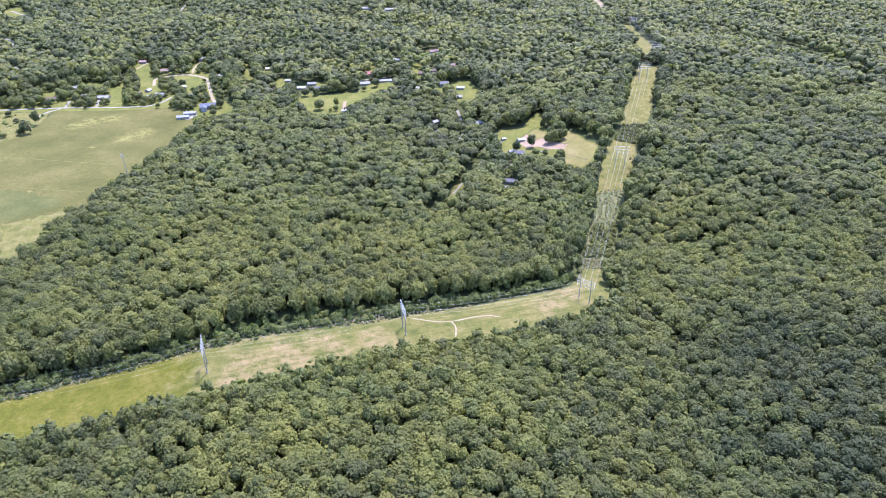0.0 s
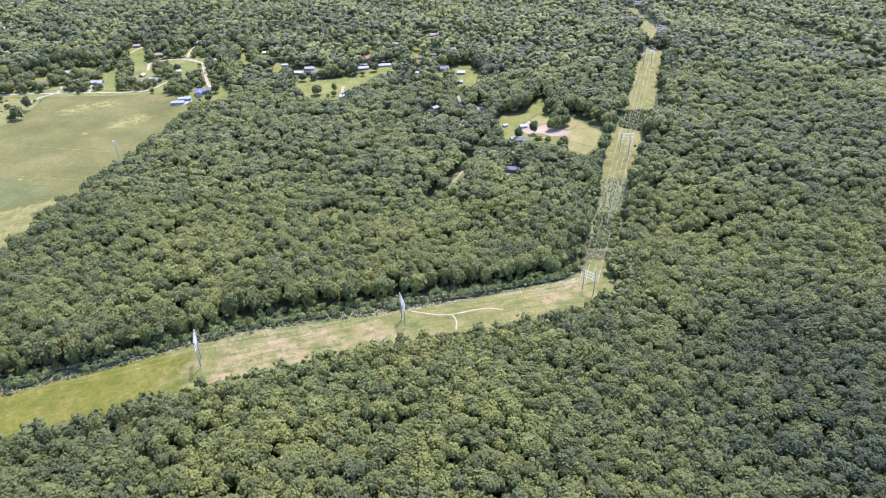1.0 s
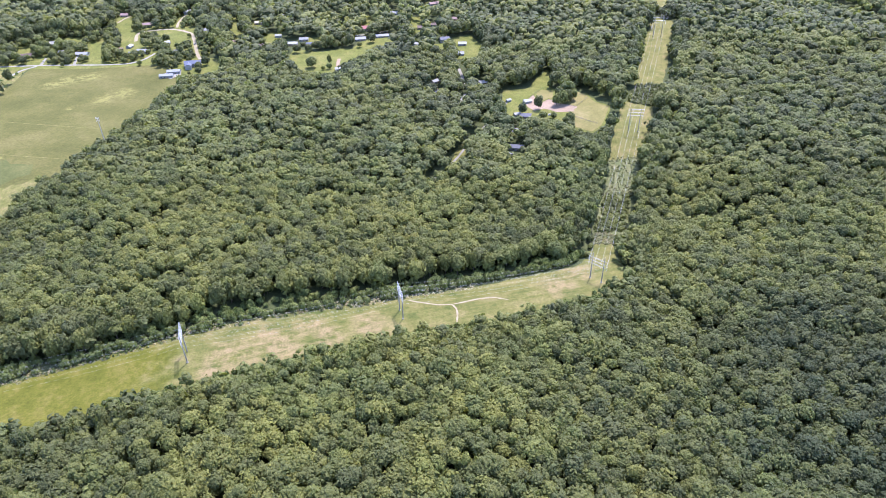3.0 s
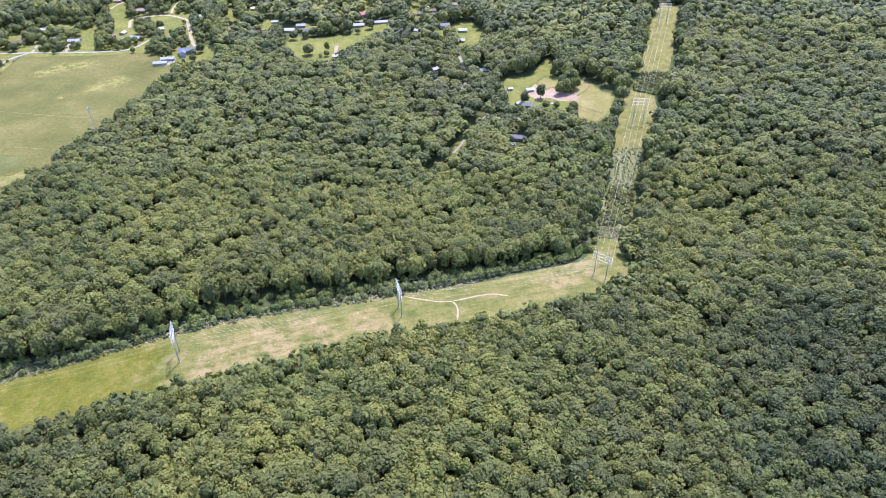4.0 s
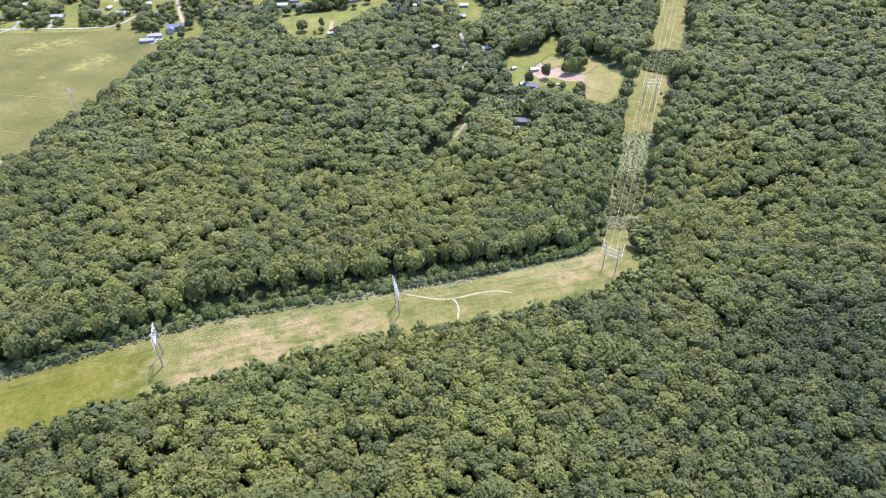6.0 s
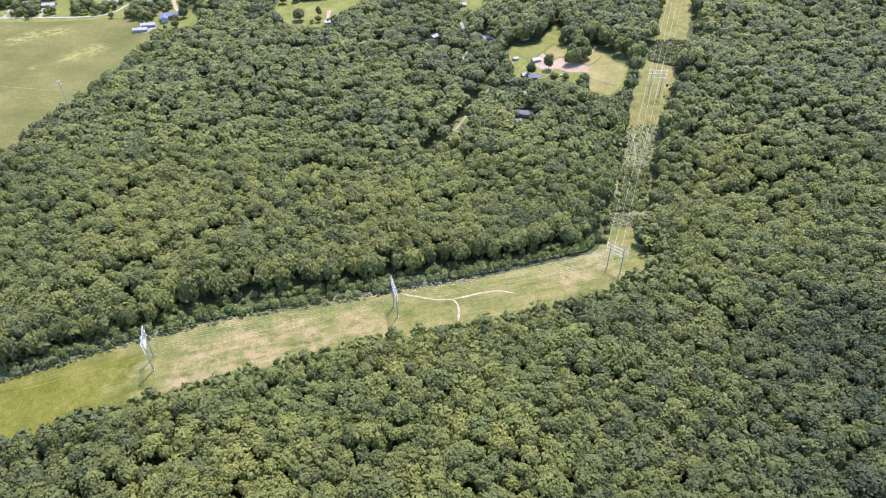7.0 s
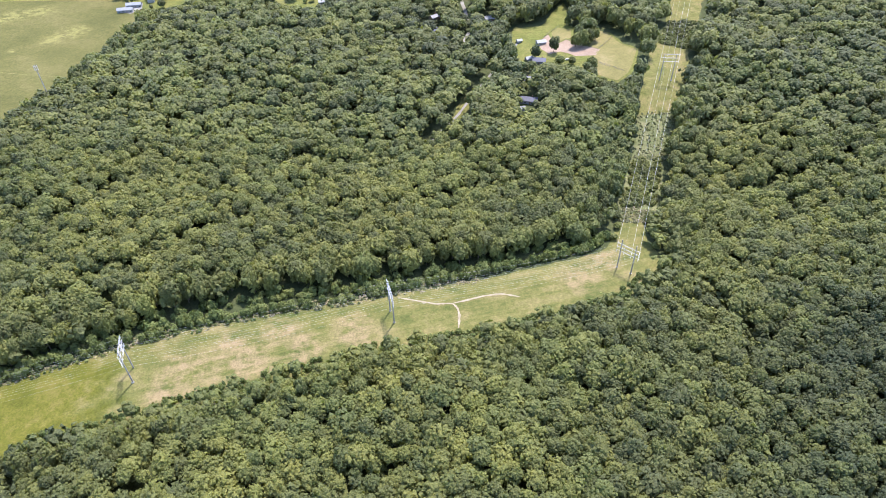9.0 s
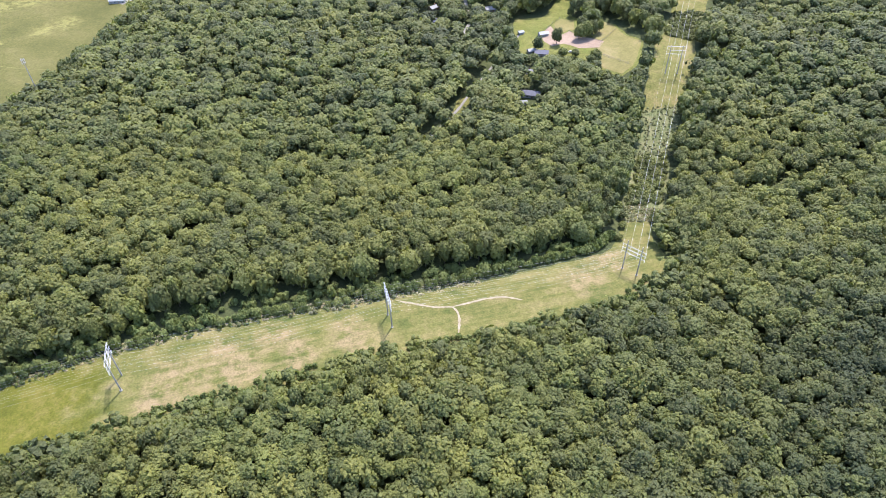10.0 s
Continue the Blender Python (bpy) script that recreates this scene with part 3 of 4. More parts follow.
patch("barn_apron", [(-381, 902), (-362, 893), (-353, 906), (-356, 920), (-372, 922)], CONCRETE, 0.3, "pale concrete apron round a barn", "paving", ragged=0.3)


# ---- trees ----
def hull_faces(pts):
    """Triangles of the convex hull of points on a sphere."""
    bm = bmesh.new()
    vs = [bm.verts.new(p) for p in pts]
    bmesh.ops.convex_hull(bm, input=vs)
    bm.verts.index_update()
    bm.normal_update()
    f = [[v.index for v in (fc.verts if fc.normal.dot(fc.calc_center_median()) > 0 else fc.verts[::-1])] for fc in bm.faces]
    bm.free()
    return np.array(f)


def crown_template(seed, tufts, ring=6, size=0.26, low=-0.05, heart=14, boughs=6, squat=0.95, sprays=0, leaf=0.15):
    """A leafy crown of radius about 1, its middle at the origin: boughs that bulge out of a dome, covered in overlapping umbrella-like tufts of leaves.
    low: how far the tufts reach down the sides, from 1 (top) to -1; sprays: loose leafy twigs over the tufts."""
    rng = np.random.RandomState(seed)
    lob = rng.normal(size=(boughs, 3)) * np.array([1, 1, 0.6]) + np.array([0, 0, 0.35 if low > -0.4 else 0.0])
    lob /= np.linalg.norm(lob, axis=1, keepdims=True)
    swell = rng.uniform(0.18, 0.46, boughs)

    def reach(d):
        return 0.66 + (swell * np.exp(7.0 * (d @ lob.T - 1))).max(1)

    i = np.arange(heart) + 0.5
    z, a = 1 - i / heart * 2, i * 2.39996
    d = np.stack([np.sqrt(1 - z * z) * np.cos(a), np.sqrt(1 - z * z) * np.sin(a), z], -1)
    f = hull_faces(d)
    F = [f[d[f][:, :, 2].mean(1) > min(-0.45, low - 0.3)]]
    V = [d * (0.82 * reach(d))[:, None] * np.array([1, 1, squat])]
    # the tufts
    i = np.arange(tufts) + 0.5
    z = 1 - i / tufts * (1 - low) + rng.uniform(-0.5, 0.5, tufts) * (1 - low) / tufts
    a = i * 2.39996 + rng.uniform(-0.5, 0.5, tufts) * 2.4 / math.sqrt(tufts)
    rr = np.sqrt(np.clip(1 - z * z, 0, 1))
    d = np.stack([rr * np.cos(a), rr * np.sin(a), z], -1)
    c = d * (reach(d) * rng.uniform(0.86, 1.16, tufts))[:, None] * np.array([1, 1, squat])
    ax = d + np.array([0, 0, 0.5]) + rng.normal(size=(tufts, 3)) * 0.4
    ax /= np.linalg.norm(ax, axis=1, keepdims=True)
    u = np.cross(ax, rng.normal(size=(tufts, 3)))
    u /= np.linalg.norm(u, axis=1, keepdims=True)
    w = np.cross(ax, u)
    s = size * rng.uniform(0.7, 1.35, tufts)
    pts = np.empty((tufts, ring + 1, 3))
    off = rng.uniform(-0.35, 0.35, (2, tufts, 1))
    pts[:, 0] = c + ax * (s * rng.uniform(0.15, 0.45, tufts))[:, None] + (u * off[0] + w * off[1]) * s[:, None]
    for k in range(ring):
        t = 2 * math.pi * (k + rng.uniform(-0.3, 0.3, tufts)) / ring
        r = s * rng.uniform(0.8, 1.2, tufts) * (1.15 if k % 2 else 0.8)
        pts[:, k + 1] = c + (u * np.cos(t)[:, None] + w * np.sin(t)[:, None]) * r[:, None] - ax * (s * rng.uniform(0.05, 1.0, tufts))[:, None]
    fan = np.array([(0, k + 1, (k + 1) % ring + 1) for k in range(ring)])
    V.append(pts.reshape(-1, 3))
    F.append((fan[None] + (np.arange(tufts) * (ring + 1))[:, None, None]).reshape(-1, 3) + heart)
    if sprays:
        i = np.arange(sprays) + 0.5
        z, a = 1 - i / sprays * (1 - low) * 1.04, i * 2.39996 + 1.0 + rng.uniform(-0.2, 0.2, sprays)
        rr = np.sqrt(np.clip(1 - z * z, 0, 1))
        d = np.stack([rr * np.cos(a), rr * np.sin(a), z], -1) + rng.normal(size=(sprays, 3)) * 0.05
        d /= np.linalg.norm(d, axis=1, keepdims=True)
        p = d * (reach(d) * rng.uniform(0.98, 1.2, sprays))[:, None] * np.array([1, 1, squat])
        ax = d + np.array([0, 0, 0.35]) + rng.normal(size=(sprays, 3)) * 0.5
        ax /= np.linalg.norm(ax, axis=1, keepdims=True)
        u = np.cross(ax, rng.normal(size=(sprays, 3)))
        u /= np.linalg.norm(u, axis=1, keepdims=True)
        w = np.cross(ax, u)
        k = (leaf * rng.uniform(0.6, 1.4, sprays))[:, None]
        tri = np.stack([p + u * k, p + (w * rng.uniform(0.6, 1, (sprays, 1)) - u * 0.6) * k, p - (w * rng.uniform(0.6, 1, (sprays, 1)) + u * 0.6) * k], 1)
        V.append(tri.reshape(-1, 3))
        F.append(np.arange(sprays * 3).reshape(-1, 3) + heart + tufts * (ring + 1))
    return np.concatenate(V), np.concatenate(F)


def trunk_arrays(seed, limbs=5, sides=5):
    """A tapered trunk with limbs, 1 high, and its faces."""
    rng = np.random.RandomState(seed)
    V, F = [], []

    def rod(a, b, r0, r1):
        a, b = np.array(a, float), np.array(b, float)
        w = (b - a) / np.linalg.norm(b - a)
        u = np.cross(w, (0.3, 0.9, 0.1))
        u /= np.linalg.norm(u)
        v = np.cross(w, u)
        n = len(V)
        for p, r in ((a, r0), (b, r1)):
            for k in range(sides):
                t = 2 * math.pi * k / sides
                V.append(p + (u * math.cos(t) + v * math.sin(t)) * r)
        for k in range(sides):
            k2 = (k + 1) % sides
            F.append((n + k, n + k2, n + sides + k2, n + sides + k))

    rod((0, 0, -0.03), (0.01, 0.01, 0.45), 0.02, 0.014)
    rod((0.01, 0.01, 0.45), (0.0, 0.02, 0.85), 0.014, 0.004)
    for k in range(limbs):
        z = 0.34 + 0.09 * k
        t = k * 2.4 + rng.uniform(-0.4, 0.4)
        rod((0.01, 0.01, z), (0.2 * math.cos(t), 0.2 * math.sin(t), z + 0.16), 0.009, 0.003)
    return np.array(V), F


def bake(name, templates, spots, material, label, category, smooth=True):
    """spots: rows of x, y, z, radius, half height, turn, tint, template. One mesh of them all."""
    allv, allf, tint, off = [], [], [], 0
    for k, (tv, tf) in enumerate(templates):
        s = spots[spots[:, 7] == k]
        if not len(s):
            continue
        ca, sa = np.cos(s[:, 5])[:, None], np.sin(s[:, 5])[:, None]
        x = (tv[None, :, 0] * ca - tv[None, :, 1] * sa) * s[:, 3:4] + s[:, 0:1]
        y = (tv[None, :, 0] * sa + tv[None, :, 1] * ca) * s[:, 3:4] + s[:, 1:2]
        z = tv[None, :, 2] * s[:, 4:5] + s[:, 2:3]
        allv.append(np.stack([x, y, z], -1).reshape(-1, 3))
        f = tf[None] + (np.arange(len(s)) * len(tv))[:, None, None] + off
        allf.append(f.reshape(-1, 3))
        tint.append(np.repeat(s[:, 6], len(tv)))
        off += len(s) * len(tv)
    v, f, tn = np.concatenate(allv), np.concatenate(allf), np.concatenate(tint)
    me = bpy.data.meshes.new(name)
    me.vertices.add(len(v))
    me.vertices.foreach_set("co", v.astype(np.float32).ravel())
    me.loops.add(f.size)
    me.loops.foreach_set("vertex_index", f.astype(np.int32).ravel())
    me.polygons.add(len(f))
    me.polygons.foreach_set("loop_start", np.arange(0, f.size, 3, dtype=np.int32))
    me.update(calc_edges=True)
    at = me.attributes.new("tint", "FLOAT", "POINT")
    at.data.foreach_set("value", tn.astype(np.float32))
    if smooth:
        me.shade_smooth()
    me.materials.append(material)
    return tagged(new(name, me), label, category, kind="stuff")


UNDER_T = [crown_template(150 + k, 12, 5, 0.34, sprays=8, leaf=0.16) for k in range(6)]
NEAR_T = [crown_template(10 + k, 54, 5, 0.185, sprays=90, leaf=0.085) for k in range(14)]
EDGE_T = [crown_template(120 + k, 72, 5, 0.21, -0.75, 18, 8, sprays=170, leaf=0.1) for k in range(8)]
MID_T = [crown_template(40 + k, 34, 5, 0.235, -0.1, 16, sprays=24, leaf=0.12) for k in range(10)]
FAR_T = [crown_template(70 + k, 6, 4, 0.38, 0.1, 18) for k in range(9)]
MARGIN_T = [crown_template(300 + k, 46, 5, 0.25, -0.7, 18, 8, sprays=80, leaf=0.14) for k in range(8)]
BUSH_T = [crown_template(90 + k, 14, 5, 0.34, -0.3, 10, 4, sprays=30, leaf=0.2) for k in range(5)]

FAR_EDGE = CORRIDOR[1:11]
YOUNG_BAND = FAR_EDGE + [(x - 4, y + 14 + 5 * math.sin(x * 0.11)) for x, y in FAR_EDGE[::-1]]

# open ground that trees in front must not hide from the camera
SEEN_CLEARINGS = [CLEARING_A, CLEARING_B, CLEARING_C, CLEARING_D, GAP_STRIP, SCRUB_STRIP, LAWN_B, LAWN_C, LAWN_D, LAWN_E, PARK, GLADE, FARM_YARD] + YARD_LAWNS + WOOD_LAWNS


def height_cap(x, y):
    """Tallest a tree may be without hiding clearings, houses or lanes from the camera."""
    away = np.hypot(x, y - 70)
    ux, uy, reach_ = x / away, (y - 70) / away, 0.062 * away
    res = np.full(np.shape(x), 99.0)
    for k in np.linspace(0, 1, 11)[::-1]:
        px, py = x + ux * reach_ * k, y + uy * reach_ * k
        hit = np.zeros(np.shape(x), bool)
        for poly in SEEN_CLEARINGS:
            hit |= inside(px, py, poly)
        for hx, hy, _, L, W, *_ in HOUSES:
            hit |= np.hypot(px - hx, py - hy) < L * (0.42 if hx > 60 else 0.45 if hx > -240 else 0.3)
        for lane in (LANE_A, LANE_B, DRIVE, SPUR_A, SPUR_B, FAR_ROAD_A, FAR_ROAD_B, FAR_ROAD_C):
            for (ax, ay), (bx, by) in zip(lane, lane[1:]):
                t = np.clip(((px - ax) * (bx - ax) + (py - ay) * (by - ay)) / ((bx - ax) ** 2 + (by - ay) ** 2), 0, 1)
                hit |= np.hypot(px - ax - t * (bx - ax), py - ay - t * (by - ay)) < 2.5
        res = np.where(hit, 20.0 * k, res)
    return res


rng = np.random.RandomState(5)
SPACE = 10.3


def scatter(space, x1, y0, y1, shift, seed, turn=0.47, jitter=0.4):
    """Tree places in a plan that shows no rows: a slanting, strongly disturbed lattice."""
    r = np.random.RandomState(seed)
    n = int(2.2 * max(x1, y1) / space)
    gx, gy = np.meshgrid(np.arange(-n, n) * space, np.arange(-n, n) * space)
    gx = gx + (np.arange(gx.shape[0]) % 2)[:, None] * space / 2 + (r.uniform(-jitter, jitter, gx.shape) + shift) * space
    gy = gy + (r.uniform(-jitter, jitter, gy.shape) + shift) * space
    x, y = gx * math.cos(turn) - gy * math.sin(turn), gx * math.sin(turn) + gy * math.cos(turn)
    ok = (np.abs(x) < x1) & (y > y0) & (y < y1)
    return x[ok], y[ok]


tx, ty = (np.concatenate(v) for v in zip(scatter(7.7, 640, 236, 600, 0.0, 5), scatter(11.2, 700, 602, 900, 0.0, 5), scatter(12.6, 1300, 902, 1740, 0.0, 7)))
keep = (np.abs(tx) < 0.66 * ty + 110) & ~open_ground(tx, ty) & ~inside(tx, ty, YOUNG_BAND)
tx, ty = tx[keep], ty[keep]
n = len(tx)
edge = np.min([edge_distance(tx, ty, p) for p in (CORRIDOR, SCRUB_STRIP, CLEARING_A, CLEARING_B)], axis=0)
close = ty < 601
rad = np.where(close, rng.uniform(4.4, 6.2, n) * rng.choice([0.8, 1, 1, 1.15, 1.4], n), rng.uniform(6.4, 9.4, n) * rng.choice([0.75, 0.9, 1, 1.08], n)) * np.where(ty > 901, 1.22, 1.06)
top = np.where(close, rng.uniform(17.8, 22.6, n), rng.uniform(19.3, 21.9, n)) + (rad - np.where(close, 5.0, 7.0)) * 0.7
half = rng.uniform(0.85, 1.1, n) * rad * np.where(close, 1.2, 1.02)
# the canopy rises and dips
top = top + 2.3 * np.sin(tx * 0.071 + 2 * np.sin(ty * 0.031)) * np.sin(ty * 0.064 + 1.5 * np.sin(tx * 0.027 + 1)) + 1.7 * np.sin(tx * 0.03 + ty * 0.043)
# far ridges shaped by tree height alone to fit the view, the ground unchanged
top = top + np.clip((ty - 900) / 200, 0, 1) * 6.5 * np.sin(ty * 0.021 + 2 * np.sin(tx * 0.009)) * np.sin(tx * 0.016 + 1.0 + np.sin(ty * 0.009))
# gullies, where the canopy dips
for gully in (((-254, 429), (-220, 440), (-194, 467), (-159, 496), (-144, 504)), ((-277, 498), (-251, 524), (-248, 546)), ((-132, 571), (-106, 586), (-86, 574), (-43, 568), (-21, 601)),
              ((160, 449), (181, 407), (178, 389)), ((224, 546), (255, 547), (314, 565)), ((489, 864), (538, 878), (592, 903), (653, 941)), ((553, 1181), (604, 1139), (647, 1071), (652, 981))):
    for (ax, ay), (bx, by) in zip(gully, gully[1:]):
        t = np.clip(((tx - ax) * (bx - ax) + (ty - ay) * (by - ay)) / ((bx - ax) ** 2 + (by - ay) ** 2), 0, 1)
        d = np.hypot(tx - ax - t * (bx - ax), ty - ay - t * (by - ay))
        wide = 1.0 if ay < 700 else 3.0
        top = np.where(d < 7 * wide, np.minimum(top, 10 + 0.9 * d / wide), top)
        rad = np.where((d < 6) & (wide < 2), np.minimum(rad, 5.5), rad)
# fuller, lower crowns at the meadow's edge
border = (edge < 30) & (ty < 560)
lower = (edge < 16) & (ty < 340 + 0.33 * (tx + 300)) & (ty < 470)
top = np.where(lower, np.minimum(top, 5.5 + 0.95 * edge), top)
rad = np.where(lower, np.minimum(rad, 3.4 + 0.15 * edge), rad)
corner = (edge < 20) & (tx > 100) & (tx < 200) & (ty < 540)
top = np.where(corner, np.minimum(top, 5.0 + 0.75 * edge), top)
rad = np.where(corner, np.minimum(rad, 3.2 + 0.15 * edge), rad)
half = np.where(border | corner, top * 0.47, half)
# trees shortened or left out to keep the camera's view of clearings
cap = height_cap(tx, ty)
capped = cap < top
shrink = np.where(capped, np.clip(cap / top, 0.3, 1), 1)
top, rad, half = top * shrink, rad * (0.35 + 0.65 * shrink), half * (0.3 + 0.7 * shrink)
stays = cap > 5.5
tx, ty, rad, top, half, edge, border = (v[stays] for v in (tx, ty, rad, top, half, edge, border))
n = len(tx)
turn, tint = rng.uniform(0, 6.28, n), rng.uniform(0, 1, n)
# tints drawn closer together with distance, painting in the low contrast of haze
tint = np.where(ty > 600, 0.5 + (tint - 0.5) * np.clip(1 - (ty - 600) / 500, 0.3, 1), tint)
zc = terrain(tx, ty) + top - half
single = (edge < 19) & (np.abs(tx - 10) < 215) & (ty < 535)
reach = ty
border &= ~single
margin = (reach >= 600) & (np.min([edge_distance(tx, ty, p) for p in (YARDS, LAWN_B, LAWN_C, LAWN_D, PARK, HAY, CLEARING_A, CLEARING_B, SCRUB_STRIP)], axis=0) < 24)
half = np.where(margin, top * 0.48, half)
zc = np.where(margin, terrain(tx, ty) + top - half, zc)
near, mid, far = ~single & ~border & (reach < 600), ~single & ~margin & (reach >= 600) & (reach < 930), ~margin & (reach >= 930)


def rows_for(sel, count):
    m = int(sel.sum())
    return np.stack([tx[sel], ty[sel], zc[sel], rad[sel], half[sel], turn[sel], tint[sel], rng.randint(0, count, m)], -1)


bake("forest_near", NEAR_T, rows_for(near, len(NEAR_T)), LEAVES, "dense broadleaf forest canopy in full summer leaf", "forest")
bake("forest_border", EDGE_T, rows_for(border, len(EDGE_T)), LEAVES, "wall of full-leaved trees along the power-line meadow", "forest")
bake("forest_middle", MID_T, rows_for(mid, len(MID_T)), LEAVES, "dense green broadleaf woods between clearings and houses", "forest")
bake("forest_margin", MARGIN_T, rows_for(margin & ~single & ~border, len(MARGIN_T)), LEAVES, "full-leaved trees round the far fields and yards", "forest")
bake("forest_far", FAR_T, rows_for(far, len(FAR_T)), LEAVES, "distant green broadleaf woods to the skyline", "forest")

# the woods go on below and behind the flight path
bx_, by_ = scatter(9.8, 250, -110, 236, 0.0, 8)
bn = len(bx_)
br = rng.uniform(6.6, 9.2, bn)
bake("forest_behind", UNDER_T, np.stack([bx_, by_, terrain(bx_, by_) + 20 - br, br, br, rng.uniform(0, 6.28, bn), rng.uniform(0, 1, bn), rng.randint(0, len(UNDER_T), bn)], -1),
     LEAVES, "dense broadleaf forest canopy continuing below the flight path", "forest")

# lower trees that fill the canopy between the tall ones
ux_, uy_ = scatter(SPACE, 700, 236, 690, 0.5, 6)
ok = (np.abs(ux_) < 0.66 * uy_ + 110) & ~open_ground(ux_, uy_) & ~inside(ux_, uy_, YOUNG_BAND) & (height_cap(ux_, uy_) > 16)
ux_, uy_ = ux_[ok], uy_[ok]
ur, ut = rng.uniform(4.8, 6.8, len(ux_)), rng.uniform(14.5, 18, len(ux_))
bake("understory", UNDER_T, np.stack([ux_, uy_, terrain(ux_, uy_) + ut - ur, ur, ur, rng.uniform(0, 6.28, len(ux_)), rng.uniform(0, 1, len(ux_)), rng.randint(0, len(UNDER_T), len(ux_))], -1),
     LEAVES, "lower broadleaf trees filling the forest canopy", "forest")

# trunks of the near woods
TV, TF = trunk_arrays(3, 0, 3)
TF = np.array([t for q in TF for t in ((q[0], q[1], q[2]), (q[0], q[2], q[3]))])
sel = border
m = int(sel.sum())
bake("forest_trunks", [(TV, TF)], np.stack([tx[sel], ty[sel], terrain(tx[sel], ty[sel]), top[sel], top[sel], turn[sel], tint[sel], np.zeros(m)], -1),
     BARK, "grey-brown trunks under the forest canopy", "tree trunks", False)


def arrays_mesh(name, v, f, material):
    me = bpy.data.meshes.new(name)
    me.from_pydata(np.asarray(v).tolist(), [], [tuple(int(i) for i in t) for t in f])
    if material is not BARK:
        me.shade_smooth()
    me.materials.append(material)
    return me


CROWN_M, BUSH_M = [], []
for k in range(8):
    v, f = crown_template(200 + k, 90, 6, 0.2, -0.7, 18, 9, sprays=220, leaf=0.1)
    CROWN_M.append(arrays_mesh("crown", v, f, LEAVES))
for k in range(5):
    v, f = crown_template(230 + k, 30, 5, 0.28, -0.6, 14, 5, sprays=80, leaf=0.15)
    BUSH_M.append(arrays_mesh("leaves", v, f, SHRUB))
YOUNG_M = []
for m_ in BUSH_M:
    y_ = m_.copy()
    y_.materials[0] = YOUNG
    YOUNG_M.append(y_)
TRUNK_M = [arrays_mesh("trunk", *trunk_arrays(260 + k), BARK) for k in range(4)]


def tree(x, y, height, radius, turn, label, group, crown_half=None, k=0):
    ob = new("tree")
    z = tz(x, y)
    ob.matrix_basis = pose(x, y, z, 0, 0, math.degrees(turn))
    half = crown_half or radius * 1.05
    tr = new("trunk", TRUNK_M[k % 4])
    tr.parent, tr.scale = ob, (height, height, height)
    cr = new("crown", CROWN_M[k % 8])
    cr.parent, cr.location, cr.scale = ob, (0, 0, height - half), (radius, radius, half)
    return tagged(ob, label, "tree", group)


for k, i in enumerate(np.nonzero(single)[0]):
    tree(tx[i], ty[i], top[i], rad[i], turn[i], "tall full-crowned broadleaf tree at the meadow edge",
         "trees along the power-line meadow", half[i], k)


def lone(pts, label, group, k0=0):
    for k, (x, y, h, r) in enumerate(pts):
        tree(x, y, h, r, k * 1.7 + x, label, group, h * 0.47, k0 + k)


lone([(110, 749, 17, 5.2), (132, 755, 17, 6.0), (139, 757, 18, 6.5), (146, 761, 17, 5.5), (136, 768, 18, 6), (153, 765, 15, 4.5), (141, 712, 14, 5.5), (136, 708, 11, 5), (91, 739, 15, 4.6), (131, 806, 12, 3.6),
      (124, 722, 9, 4), (112, 724, 10, 5)],
     "round-crowned shade tree in the park", "park trees", 1)
lone([(-175, 908, 17, 8), (-152, 918, 15, 3.5), (-150, 900, 9, 4), (-158, 897, 6, 3), (-101, 1004, 15, 6.5), (-130, 998, 16, 5), (-190, 975, 12, 6), (-206, 970, 13, 6), (-182, 984, 13, 6),
      (-168, 985, 12, 6), (-152, 986, 13, 6), (-140, 992, 14, 6), (-118, 985, 9, 4), (-226, 985, 12, 5)],
     "broad shade tree on the sunlit lawn", "lawn trees", 2)
yr = random.Random(12)
yard = []


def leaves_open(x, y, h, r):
    """True where a yard tree stands clear of houses and drives and hides no lawn behind it from the camera."""
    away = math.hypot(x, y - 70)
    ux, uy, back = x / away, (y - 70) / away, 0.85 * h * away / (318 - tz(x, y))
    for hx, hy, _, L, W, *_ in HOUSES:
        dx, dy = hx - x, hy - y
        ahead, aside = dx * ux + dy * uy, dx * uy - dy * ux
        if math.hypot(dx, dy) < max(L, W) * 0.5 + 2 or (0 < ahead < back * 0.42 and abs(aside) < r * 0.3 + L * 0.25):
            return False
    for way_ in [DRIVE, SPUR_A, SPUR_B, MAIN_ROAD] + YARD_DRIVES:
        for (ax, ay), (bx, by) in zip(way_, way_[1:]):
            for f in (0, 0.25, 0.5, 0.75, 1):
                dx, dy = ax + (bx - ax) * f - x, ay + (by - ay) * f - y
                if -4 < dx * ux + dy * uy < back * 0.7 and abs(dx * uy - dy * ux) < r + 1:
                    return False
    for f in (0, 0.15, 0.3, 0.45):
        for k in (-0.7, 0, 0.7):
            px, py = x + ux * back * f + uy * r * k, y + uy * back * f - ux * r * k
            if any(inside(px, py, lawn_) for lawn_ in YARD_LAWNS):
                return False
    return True


